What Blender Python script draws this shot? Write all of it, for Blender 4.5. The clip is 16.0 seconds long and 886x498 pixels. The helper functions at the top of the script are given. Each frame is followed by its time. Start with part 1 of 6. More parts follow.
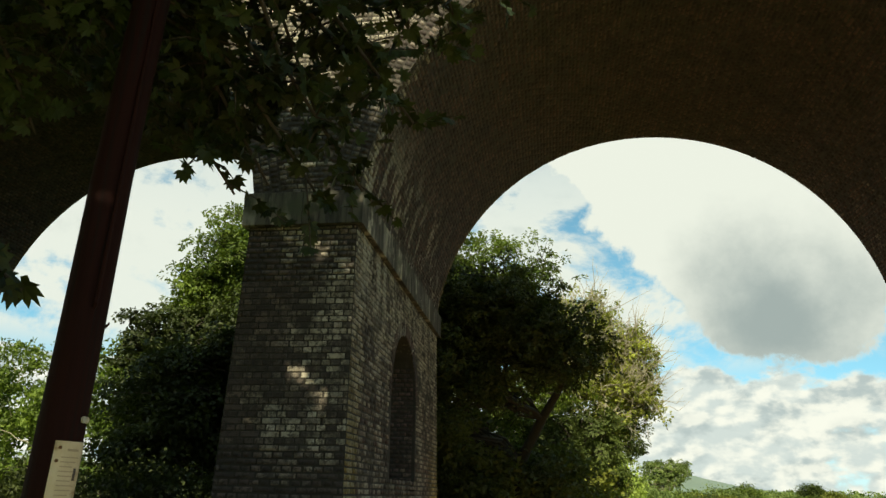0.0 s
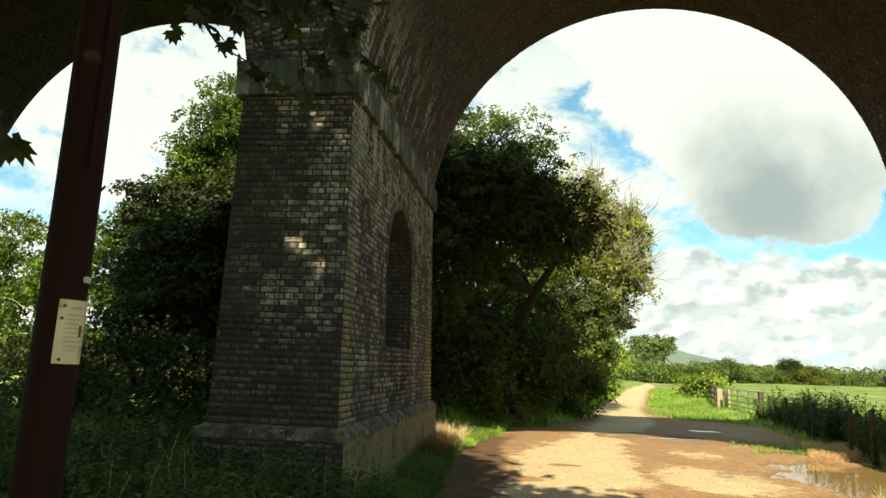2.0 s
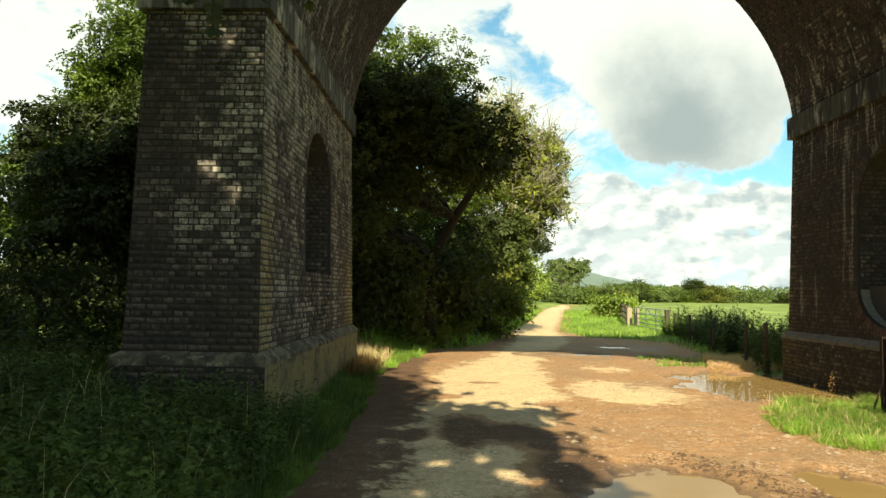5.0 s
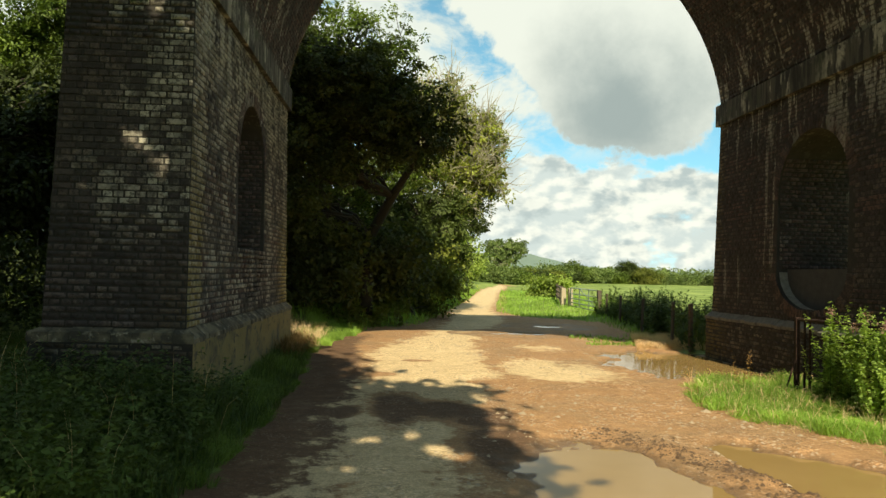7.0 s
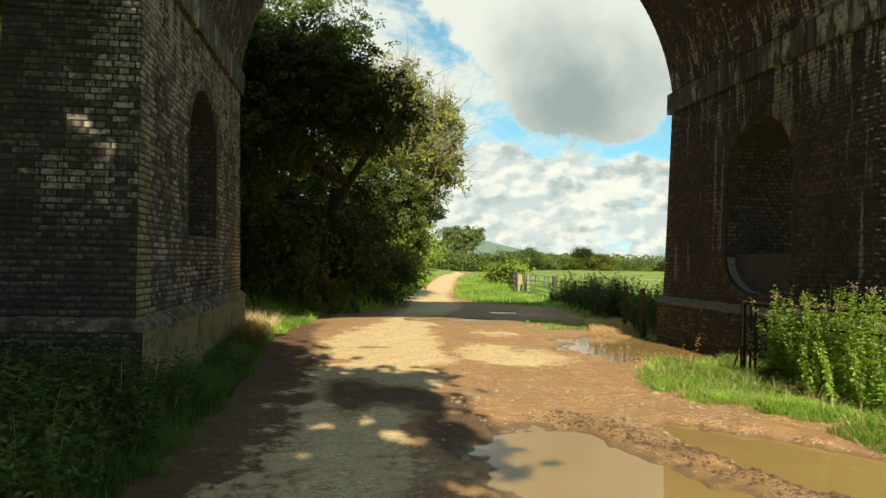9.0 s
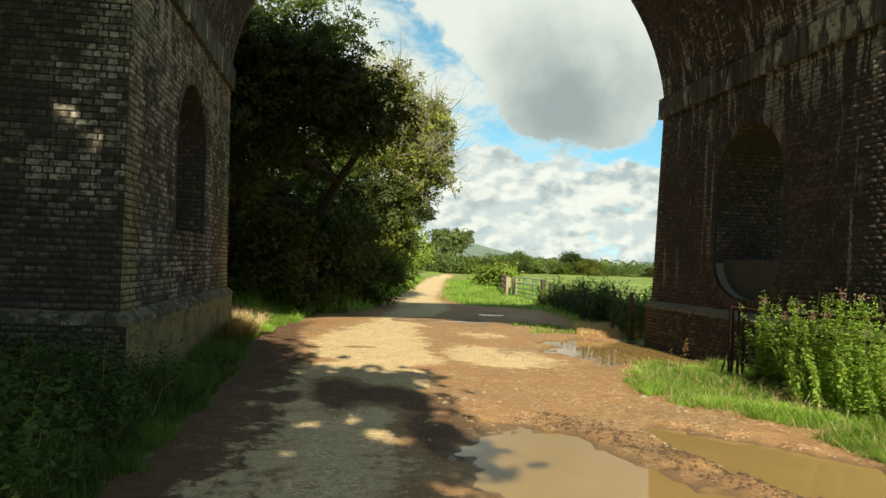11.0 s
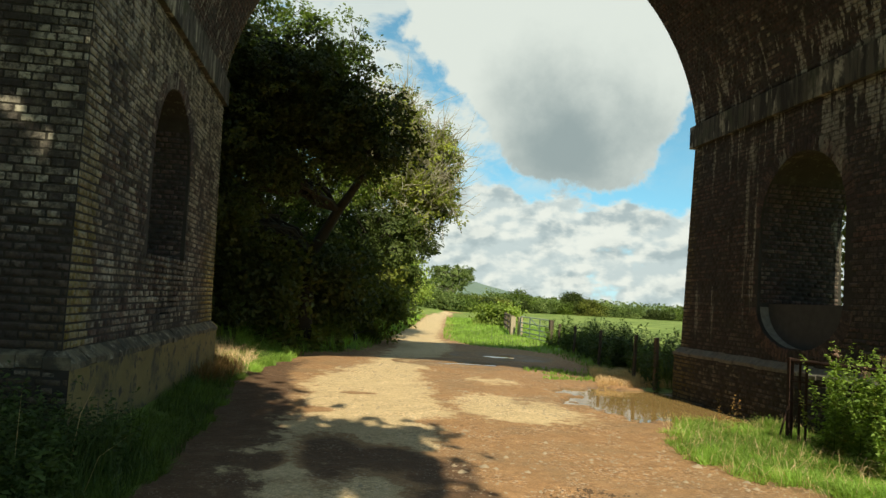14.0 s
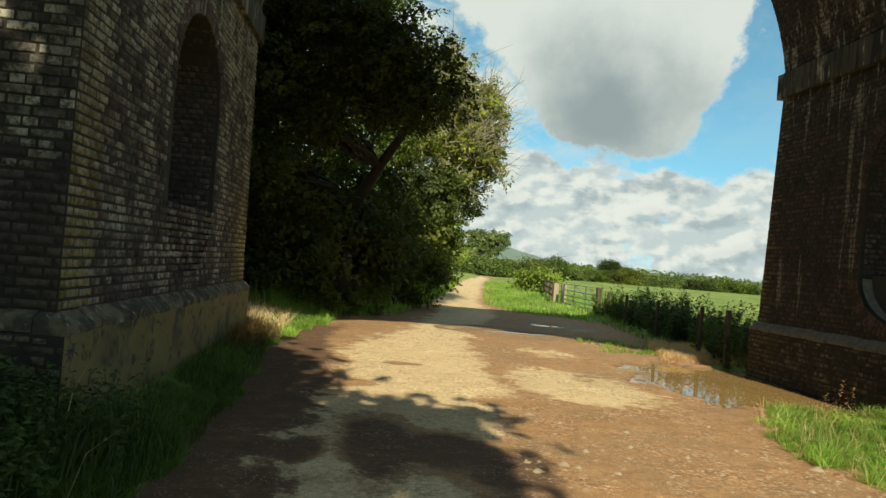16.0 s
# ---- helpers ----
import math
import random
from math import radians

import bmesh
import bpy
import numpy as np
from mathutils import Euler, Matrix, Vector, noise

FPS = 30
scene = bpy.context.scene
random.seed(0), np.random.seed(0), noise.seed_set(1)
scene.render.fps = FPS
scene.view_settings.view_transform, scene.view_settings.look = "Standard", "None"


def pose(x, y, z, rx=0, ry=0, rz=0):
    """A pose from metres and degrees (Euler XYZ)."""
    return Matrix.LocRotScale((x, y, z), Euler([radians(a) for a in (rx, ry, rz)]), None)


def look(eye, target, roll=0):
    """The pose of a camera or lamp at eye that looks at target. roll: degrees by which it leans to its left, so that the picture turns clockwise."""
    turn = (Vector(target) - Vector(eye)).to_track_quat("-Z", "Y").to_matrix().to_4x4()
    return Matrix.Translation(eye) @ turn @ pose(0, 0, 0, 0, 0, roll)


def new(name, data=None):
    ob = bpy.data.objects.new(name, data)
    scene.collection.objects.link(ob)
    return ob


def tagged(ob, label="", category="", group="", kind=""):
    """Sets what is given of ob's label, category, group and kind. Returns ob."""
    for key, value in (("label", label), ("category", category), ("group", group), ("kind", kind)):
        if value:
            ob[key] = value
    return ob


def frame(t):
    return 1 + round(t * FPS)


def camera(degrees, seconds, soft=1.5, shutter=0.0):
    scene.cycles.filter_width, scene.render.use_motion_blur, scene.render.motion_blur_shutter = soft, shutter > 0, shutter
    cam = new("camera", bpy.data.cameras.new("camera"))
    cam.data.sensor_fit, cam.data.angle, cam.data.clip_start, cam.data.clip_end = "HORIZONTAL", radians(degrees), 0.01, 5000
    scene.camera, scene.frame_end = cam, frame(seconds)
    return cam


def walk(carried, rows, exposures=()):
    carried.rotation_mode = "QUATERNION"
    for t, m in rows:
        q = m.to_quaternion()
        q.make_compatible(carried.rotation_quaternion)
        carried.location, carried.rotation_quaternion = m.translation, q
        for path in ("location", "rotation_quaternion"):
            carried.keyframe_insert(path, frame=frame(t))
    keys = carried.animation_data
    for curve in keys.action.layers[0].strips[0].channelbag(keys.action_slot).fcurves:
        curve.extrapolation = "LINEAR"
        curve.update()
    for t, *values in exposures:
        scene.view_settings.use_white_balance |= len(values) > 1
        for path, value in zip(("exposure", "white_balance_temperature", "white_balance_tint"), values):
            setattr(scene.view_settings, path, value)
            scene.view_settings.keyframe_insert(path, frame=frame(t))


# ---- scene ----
cam = camera(62.4, 16.0, soft=1.5)
PATH = [
    (0, (0.021, 0.627, 1.758), (-0.216, 2.509, 2.394), 1.2),
    (0.5, (0.029, 0.619, 1.746), (-0.21, 2.525, 2.302), 1.7),
    (1, (0.028, 0.62, 1.737), (-0.212, 2.549, 2.207), 2.2),
    (1.5, (0.02, 0.638, 1.718), (-0.217, 2.585, 2.111), 1.9),
    (2, (0.018, 0.644, 1.711), (-0.21, 2.607, 2.023), 1.9),
    (2.5, (0.018, 0.638, 1.7), (-0.2, 2.612, 1.943), 2.2),
    (3, (0.017, 0.639, 1.688), (-0.186, 2.62, 1.873), 2.1),
    (3.5, (0.018, 0.635, 1.683), (-0.156, 2.622, 1.829), 1.7),
    (4, (0.016, 0.637, 1.684), (-0.102, 2.629, 1.82), 1.1),
    (6.5, (0.076, 0.618, 1.663), (0.198, 2.613, 1.739), 1.4),
    (7, (0.09, 0.619, 1.663), (0.248, 2.611, 1.727), 1.4),
    (7.5, (0.101, 0.624, 1.656), (0.285, 2.615, 1.711), 1.2),
    (8, (0.115, 0.612, 1.651), (0.329, 2.6, 1.699), 1.3),
    (8.5, (0.118, 0.615, 1.658), (0.362, 2.6, 1.7), 1.3),
    (9, (0.122, 0.607, 1.646), (0.396, 2.588, 1.678), 1.1),
    (11.5, (0.121, 0.723, 1.611), (0.424, 2.7, 1.654), 2.3),
    (12, (0.156, 0.936, 1.627), (0.366, 2.924, 1.69), 2.9),
    (12.5, (0.133, 1.175, 1.6), (0.452, 3.149, 1.623), 3.2),
    (13, (0.169, 1.495, 1.587), (0.531, 3.461, 1.63), 2.7),
    (13.5, (0.196, 1.807, 1.607), (0.464, 3.785, 1.72), 3.0),
    (14, (0.147, 2.138, 1.6), (0.448, 4.11, 1.74), 3.5),
    (14.5, (0.152, 2.456, 1.566), (0.421, 4.434, 1.702), 3.8),
    (15, (0.1, 2.824, 1.558), (0.235, 4.816, 1.676), 3.7),
    (15.5, (0.053, 3.104, 1.568), (0.305, 5.087, 1.631), 3.7),
    (16, (0.03, 3.463, 1.545), (0.246, 5.451, 1.582), 4.8),
]
EXPOSURES = [(t, e, k, 5) for t, e, k in ((0.0, 0.58, 7500), (2.5, 0.96, 7500), (4.0, 0.99, 7500), (7.0, 0.66, 7500), (10.0, 0.59, 7350), (13.0, 0.48, 7100), (16.0, 0.36, 7050))]
walk(cam, [(t, look(eye, target, roll)) for t, eye, target, roll in PATH], EXPOSURES)

# ---------------------------------------------------------------- light
SUN_RUN = 1.34          # metres of shadow for each metre of height
SUN_SIDE = -0.03
SUN_EL = math.atan(1 / SUN_RUN)


class Net:
    """Short hand for node trees."""

    def __init__(self, tree):
        self.t = tree
        tree.nodes.clear()

    def n(self, kind, props=None, **ins):
        nd = self.t.nodes.new(kind)
        props = props or {}
        if "operation" in props:
            nd.operation = props["operation"]
        if "use_clamp" in props:
            nd.use_clamp = props["use_clamp"]
        if "interpolation_type" in props:
            nd.interpolation_type = props["interpolation_type"]
        if "data_type" in props:
            nd.data_type = props["data_type"]
        if "blend_type" in props:
            nd.blend_type = props["blend_type"]
        if "attribute_name" in props:
            nd.attribute_name = props["attribute_name"]
        for k, v in ins.items():
            key = int(k[1:]) if k[0] == "i" and k[1:].isdigit() else k.replace("_", " ")
            sock = nd.inputs[key]
            if isinstance(v, bpy.types.NodeSocket):
                self.t.links.new(v, sock)
            else:
                sock.default_value = v
        return nd

    def math(self, op, a, b=0.0, c=0.0, clamp=False):
        nd = self.n("ShaderNodeMath", {"operation": op, "use_clamp": clamp}, i0=a, i1=b, i2=c)
        return nd.outputs[0]

    def step(self, x, lo, hi):
        nd = self.n("ShaderNodeMapRange", {"interpolation_type": "SMOOTHSTEP"}, Value=x)
        nd.inputs["From Min"].default_value, nd.inputs["From Max"].default_value = lo, hi
        return nd.outputs[0]

    def noise(self, vec, scale, detail=4.0, rough=0.55, dist=0.0):
        ins = dict(Scale=scale, Detail=detail, Roughness=rough, Distortion=dist)
        nd = self.n("ShaderNodeTexNoise", None, **ins)
        if vec is not None:
            self.t.links.new(vec, nd.inputs["Vector"])
        return nd.outputs["Fac"]

    def mix(self, fac, a, b):
        nd = self.n("ShaderNodeMix", {"data_type": "RGBA"})
        for k, v in ((0, fac), (6, a), (7, b)):
            if isinstance(v, bpy.types.NodeSocket):
                self.t.links.new(v, nd.inputs[k])
            else:
                nd.inputs[k].default_value = v if k == 0 else (*v[:3], 1)
        return nd.outputs[2]

    def mul(self, a, b):
        nd = self.n("ShaderNodeMix", {"data_type": "RGBA", "blend_type": "MULTIPLY"})
        nd.inputs[0].default_value = 1
        self.t.links.new(a, nd.inputs[6])
        self.t.links.new(b, nd.inputs[7])
        return nd.outputs[2]

    def vec(self, op, a, b=None, scale=None):
        nd = self.n("ShaderNodeVectorMath", {"operation": op}, i0=a)
        if b is not None:
            if isinstance(b, bpy.types.NodeSocket):
                self.t.links.new(b, nd.inputs[1])
            else:
                nd.inputs[1].default_value = b
        if scale is not None:
            nd.inputs["Scale"].default_value = scale
        return nd.outputs[0]


world = bpy.data.worlds.new("sky")
scene.world = world
world.use_nodes = True
w = Net(world.node_tree)
way = w.n("ShaderNodeTexCoord").outputs["Generated"]
sep = w.n("ShaderNodeSeparateXYZ", None, Vector=way)
dx, dy, dz = sep.outputs
sky = w.n("ShaderNodeTexSky")
sky.sky_type, sky.sun_disc, sky.sun_elevation, sky.sun_rotation = "NISHITA", False, SUN_EL, math.pi
sky.air_density, sky.dust_density, sky.ozone_density = 1.0, 0.0, 1.0
w.t.links.new(w.vec("ADD", way, (0.0, 0.0, 0.14)), sky.inputs[0])
clear = w.mul(sky.outputs[0], w.mix(1.0, (1, 1, 1), (0.62, 1.0, 0.94)))
blue = w.n("ShaderNodeBackground", None, Color=clear, Strength=0.145)


def over(a, b):
    return w.math("MAXIMUM", a, b)


def times(*a):
    out = a[0]
    for b in a[1:]:
        out = w.math("MULTIPLY", out, b)
    return out


def plus(*a):
    out = a[0]
    for b in a[1:]:
        out = w.math("ADD", out, b)
    return out


def centred(x, k):
    return w.math("MULTIPLY", w.math("SUBTRACT", x, 0.5), k)


# rows of low cumulus, flattened towards the horizon: lit tops, grey flat bellies
low = w.vec("MULTIPLY", way, (12.0, 12.0, 20.0))
bank = w.noise(w.vec("ADD", low, (3.1, 0.4, 1.7)), 1.0, 7.0, 0.52, 0.1)
bank_up = w.noise(w.vec("ADD", low, (3.1, 0.4, 2.05)), 1.0, 7.0, 0.52, 0.1)
bank_lit = w.noise(w.vec("ADD", low, (3.22, 0.4, 1.55)), 1.0, 7.0, 0.52, 0.1)
in_bank = times(w.step(plus(dz, centred(bank, 0.13), centred(w.noise(low, 2.2, 6.0, 0.6), 0.05)), 0.158, 0.138), w.step(dz, -0.02, 0.01))
bank_on = times(w.step(plus(bank, centred(w.step(dz, 0.0, 0.16), 0.08), 0.26), 0.44, 0.60), in_bank)
bank_grey = w.step(plus(times(w.math("SUBTRACT", bank_up, bank), 1.1), centred(w.noise(w.vec("ADD", low, (9.0, 2.0, 4.0)), 1.3, 5.0, 0.52), 0.75)), -0.05, 0.17)
bank_white = w.step(plus(w.math("SUBTRACT", bank, bank_lit), times(w.math("SUBTRACT", w.noise(low, 1.9, 5.0, 0.52), w.noise(w.vec("ADD", low, (0.10, 0.0, -0.16)), 1.9, 5.0, 0.52)), 0.7)), -0.10, 0.12)
# scattered wisps higher up, with clear blue between
flat = w.vec("MULTIPLY", way, (6.5, 6.5, 10.0))
wisp = w.noise(w.vec("ADD", flat, (3.1, 0.4, 1.7)), 1.0, 10.0, 0.62, 0.2)
wisp_on = times(w.step(plus(wisp, times(w.step(dx, 0.02, -0.30), 0.07), times(w.step(dz, 0.30, 0.42), 0.06), 0.035), 0.47, 0.60), w.step(dz, 0.13, 0.20), plus(0.35, times(w.step(dz, 0.62, 0.30), 0.6)), w.math("SUBTRACT", 1.0, times(w.step(dx, 0.37, 0.43), w.step(dz, 0.42, 0.34), 0.9)))
# the one large heap of cloud over the fields, narrowing to its foot
fray = plus(centred(w.noise(way, 7.0, 10.0, 0.64), 0.85), centred(w.noise(way, 2.6, 3.0, 0.5), 0.35))
fall = w.math("SUBTRACT", 0.34, dz)
ex = w.math("DIVIDE", w.math("SUBTRACT", dx, plus(0.268, times(fall, 0.40))), w.math("MAXIMUM", w.math("SUBTRACT", 0.182, times(fall, 0.50)), 0.05))
ez = w.math("DIVIDE", w.math("SUBTRACT", dz, 0.335), 0.182)
rad = w.math("POWER", plus(w.math("POWER", w.math("ABSOLUTE", ex), 3.6), w.math("POWER", w.math("ABSOLUTE", ez), 4.6)), 0.25)
front = w.step(dy, 0.3, 0.6)
heap = times(w.step(plus(rad, fray, centred(w.noise(way, 21.0, 6.0, 0.6), 0.22)), 1.03, 0.93), front)
gx = w.math("DIVIDE", w.math("SUBTRACT", dx, plus(0.282, times(fall, 0.22))), 0.125)
gz = w.math("DIVIDE", w.math("SUBTRACT", dz, 0.215), 0.105)
rad2 = w.math("SQRT", plus(times(gx, gx), times(gz, gz)))
ragged = plus(centred(w.noise(way, 6.5, 9.0, 0.62), 1.25), centred(w.noise(w.vec("ADD", way, (0.4, 0.0, 0.3)), 17.0, 6.0, 0.6), 0.45))
heap_grey = times(w.step(plus(rad2, ragged), 1.40, 0.15), front)
white, grey = (0.90, 0.99, 1.0), (0.345, 0.445, 0.495)
heap_tone = w.mix(times(heap_grey, 0.92), white, grey)
bank_tone = w.mix(times(bank_grey, w.math("SUBTRACT", 0.58, times(bank_white, 0.42))), w.mix(bank_white, (0.70, 0.83, 0.90), (1.02, 1.09, 1.09)), (0.38, 0.50, 0.58))
tone = w.mix(heap, w.mix(bank_on, w.mix(times(w.step(wisp, 0.55, 0.75), 0.5), white, (0.56, 0.67, 0.72)), bank_tone), heap_tone)
amount = over(over(bank_on, wisp_on), heap)
amount = over(amount, times(w.step(dz, 0.10, 0.0), 0.70))
cloud = w.n("ShaderNodeBackground", None, Color=tone, Strength=0.60)
both = w.n("ShaderNodeMixShader", None, i0=amount, i1=blue.outputs[0], i2=cloud.outputs[0])
w.n("ShaderNodeOutputWorld", None, Surface=both.outputs[0])

sun = new("sun", bpy.data.lights.new("sun", "SUN"))
sun.data.energy, sun.data.angle, sun.data.color = 5.0, radians(0.53), (0.97, 0.93, 0.77)
sun.matrix_world = look((0, 0, 40), Vector((0, 0, 40)) + Vector((SUN_SIDE, 1.0, -1 / SUN_RUN)))

# ---------------------------------------------------------------- materials
def material(name):
    m = bpy.data.materials.new(name)
    m.use_nodes = True
    return m, Net(m.node_tree)


def finish(g, colour, rough=0.85, bump=None, strength=0.4, distance=0.01, metal=0.0, spec=0.3):
    b = g.n("ShaderNodeBsdfPrincipled", None, Metallic=metal)
    for key, v in (("Base Color", colour), ("Roughness", rough), ("Specular IOR Level", spec)):
        if isinstance(v, bpy.types.NodeSocket):
            g.t.links.new(v, b.inputs[key])
        else:
            b.inputs[key].default_value = (*v, 1) if key == "Base Color" else v
    if bump is not None:
        nb = g.n("ShaderNodeBump", None, Strength=strength, Distance=distance, Height=bump)
        g.t.links.new(nb.outputs[0], b.inputs["Normal"])
    g.n("ShaderNodeOutputMaterial", None, Surface=b.outputs[0])
    return b


def pos(g):
    return g.n("ShaderNodeNewGeometry").outputs["Position"]


def lime_runs(g, p):
    """Pale lime that has run down from the springing, over bricks and joints alike."""
    _, y, z = g.n("ShaderNodeSeparateXYZ", None, Vector=p).outputs
    short = g.noise(g.vec("MULTIPLY", p, (4.6, 4.6, 0.85)), 1.0, 6.0, 0.62)
    thin = g.noise(g.vec("MULTIPLY", p, (11.0, 11.0, 1.6)), 1.0, 5.0, 0.6)
    tall = g.noise(g.vec("MULTIPLY", p, (2.7, 2.7, 0.22)), 1.0, 6.0, 0.66)
    ragged = g.step(g.noise(p, 13.0, 6.0, 0.75), 0.36, 0.50)
    under = g.math("MULTIPLY", g.step(z, 3.5, 5.0), g.step(z, 7.2, 5.5))
    run = g.math("MAXIMUM", g.step(g.math("ADD", short, g.math("MULTIPLY", g.step(y, 12.8, 10.8), 0.075)), 0.575, 0.61), g.math("MULTIPLY", g.step(thin, 0.605, 0.64), 0.9))
    run = g.math("MULTIPLY", run, under)
    run = g.math("MAXIMUM", run, g.math("MULTIPLY", g.step(tall, 0.605, 0.64), g.math("MULTIPLY", g.math("MULTIPLY", g.step(z, 1.0, 1.6), g.step(z, 5.7, 5.2)), 0.55)))
    return g.math("MULTIPLY", g.math("MULTIPLY", run, ragged), g.math("MULTIPLY", g.step(y, 9.02, 9.25), 0.8))


def brick_material(name, single):
    """Weathered brick. Channels: pale bloom, red body, moss or lichen."""
    m, g = material(name)
    p = pos(g)
    if single:
        info = g.n("ShaderNodeObjectInfo")
        rnd = info.outputs["Random"]
        ch = g.n("ShaderNodeSeparateColor", None, Color=info.outputs["Color"])
    else:
        rnd = g.n("ShaderNodeNewGeometry").outputs["Random Per Island"]
        ch = g.n("ShaderNodeSeparateColor", None, Color=g.n("ShaderNodeAttribute", {"attribute_name": "wear"}).outputs["Color"])
    pale, red, moss = ch.outputs
    body = g.mix(rnd, (0.040, 0.033, 0.029), (0.104, 0.082, 0.070))
    body = g.mix(g.math("MULTIPLY", red, g.math("ADD", 0.35, rnd)), body, (0.115, 0.046, 0.034))
    lime = g.mix(rnd, (0.23, 0.205, 0.155), (0.385, 0.345, 0.265))
    speck = g.noise(p, 38.0, 5.0, 0.65)
    patch = g.noise(p, 2.3, 5.0, 0.6)
    wash = g.noise(g.vec("MULTIPLY", p, (2.6, 2.6, 1.3)), 1.0, 7.0, 0.66)
    amt = g.math("MULTIPLY", pale, g.math("ADD", 0.30, g.math("MULTIPLY", rnd, 0.90)))
    amt = g.math("ADD", amt, g.math("MULTIPLY", g.math("SUBTRACT", wash, 0.5), g.math("ADD", 0.25, g.math("MULTIPLY", pale, 1.5))))
    amt = g.step(g.math("ADD", amt, g.math("MULTIPLY", g.math("SUBTRACT", speck, 0.5), 0.7)), 0.16, 0.98)
    col = g.mix(amt, body, lime)
    col = g.mix(g.math("MULTIPLY", g.step(patch, 0.47, 0.62), 0.7), col, (0.028, 0.025, 0.021))
    blot = g.noise(p, 16.0, 7.0, 0.7, 0.3)
    col = g.mix(g.math("MULTIPLY", g.step(blot, 0.46, 0.60), 0.80), col, (0.030, 0.026, 0.021))
    lich = g.mix(g.noise(p, 9.0, 4.0), (0.30, 0.185, 0.028), (0.15, 0.14, 0.035))
    col = g.mix(g.math("MULTIPLY", moss, g.step(speck, 0.30, 0.62)), col, lich)
    col = g.mix(lime_runs(g, p), col, (0.39, 0.375, 0.315))
    grain = g.mix(g.noise(p, 150.0, 3.0, 0.7), (0.78, 0.78, 0.78), (1.2, 1.2, 1.2))
    col = g.mul(col, grain)
    finish(g, col, 0.9, g.math("ADD", speck, blot), 0.8, 0.010, spec=0.2)
    return m


MAT = {}
MAT["brick"] = brick_material("brick", False)
MAT["brick_single"] = brick_material("brick_single", True)

m, g = material("mortar")
p = pos(g)
c = g.mix(g.noise(p, 6.0, 5.0), (0.016, 0.014, 0.011), (0.050, 0.044, 0.034))
c = g.mix(lime_runs(g, p), c, (0.20, 0.185, 0.14))
finish(g, c, 0.95, g.noise(p, 90.0), 0.5, 0.004)
MAT["mortar"] = m

m, g = material("pale_mortar")
p = pos(g)
c = g.mix(g.noise(p, 5.0, 6.0, 0.65), (0.020, 0.017, 0.014), (0.075, 0.066, 0.052))
c = g.mix(lime_runs(g, p), c, (0.20, 0.185, 0.14))
finish(g, c, 0.95, g.noise(p, 90.0), 0.5, 0.004)
MAT["pale_mortar"] = m

m, g = material("string_stone")
p = pos(g)
streak = g.noise(g.vec("MULTIPLY", p, (5.0, 5.0, 0.7)), 1.6, 6.0, 0.6)
c = g.mix(g.step(streak, 0.40, 0.60), (0.026, 0.024, 0.019), (0.080, 0.073, 0.055))
c = g.mix(g.step(g.noise(g.vec("MULTIPLY", p, (3.0, 3.0, 0.8)), 1.1, 5.0, 0.6), 0.56, 0.66), c, (0.22, 0.205, 0.16))
c = g.mix(g.math("MULTIPLY", lime_runs(g, p), g.step(g.noise(p, 1.9, 5.0, 0.6), 0.44, 0.58)), c, (0.42, 0.39, 0.30))
c = g.mix(g.step(g.noise(p, 1.4, 4.0), 0.52, 0.7), c, (0.055, 0.06, 0.035))
finish(g, c, 0.9, g.noise(p, 45.0, 5.0), 0.5, 0.008)
MAT["stone"] = m

m, g = material("plinth_render")
p = pos(g)
c = g.mix(g.noise(p, 3.0, 6.0, 0.6), (0.100, 0.078, 0.030), (0.29, 0.220, 0.082))
c = g.mix(g.step(g.noise(p, 1.5, 7.0, 0.66), 0.47, 0.63), c, (0.082, 0.074, 0.042))
c = g.mix(g.step(g.noise(p, 6.0, 8.0, 0.72), 0.52, 0.64), c, (0.050, 0.044, 0.034))
finish(g, c, 0.92, g.noise(p, 30.0, 6.0), 0.6, 0.01)
MAT["plinth"] = m

m, g = material("ledge_stone")
p = pos(g)
c = g.mix(g.step(g.noise(p, 5.0, 6.0, 0.6), 0.42, 0.62), (0.050, 0.044, 0.030), (0.150, 0.126, 0.078))
c = g.mix(g.step(g.noise(p, 9.0, 6.0, 0.7), 0.56, 0.68), c, (0.30, 0.27, 0.20))
finish(g, c, 0.9, g.noise(p, 40.0, 5.0), 0.5, 0.008)
MAT["ledge"] = m

# the ground: dirt lane, pale trodden lime, grass
m, g = material("ground_earth")
p = pos(g)
kind = g.n("ShaderNodeAttribute", {"attribute_name": "kind"})
at = g.n("ShaderNodeSeparateColor", None, Color=kind.outputs["Color"])
grassy, palev, damp = at.outputs
road_shade = kind.outputs["Alpha"]
big, mid, fine = g.noise(p, 0.9, 6.0, 0.6), g.noise(p, 5.0, 6.0, 0.65), g.noise(p, 55.0, 5.0, 0.7)
dirt = g.mix(mid, (0.245, 0.128, 0.058), (0.53, 0.302, 0.146))
dirt = g.mix(g.step(big, 0.45, 0.65), dirt, (0.34, 0.205, 0.105))
lime = g.mix(g.noise(p, 11.0, 6.0, 0.7), (0.55, 0.388, 0.205), (0.77, 0.58, 0.345))
frayed = g.math("MULTIPLY", g.math("SUBTRACT", g.noise(g.vec("MULTIPLY", p, (1.3, 1.0, 1.0)), 1.4, 10.0, 0.70), 0.5), 2.0)
frayed = g.math("ADD", frayed, g.math("MULTIPLY", g.math("SUBTRACT", g.noise(p, 7.0, 8.0, 0.72), 0.5), 1.0))
spread = g.math("ADD", palev, frayed)
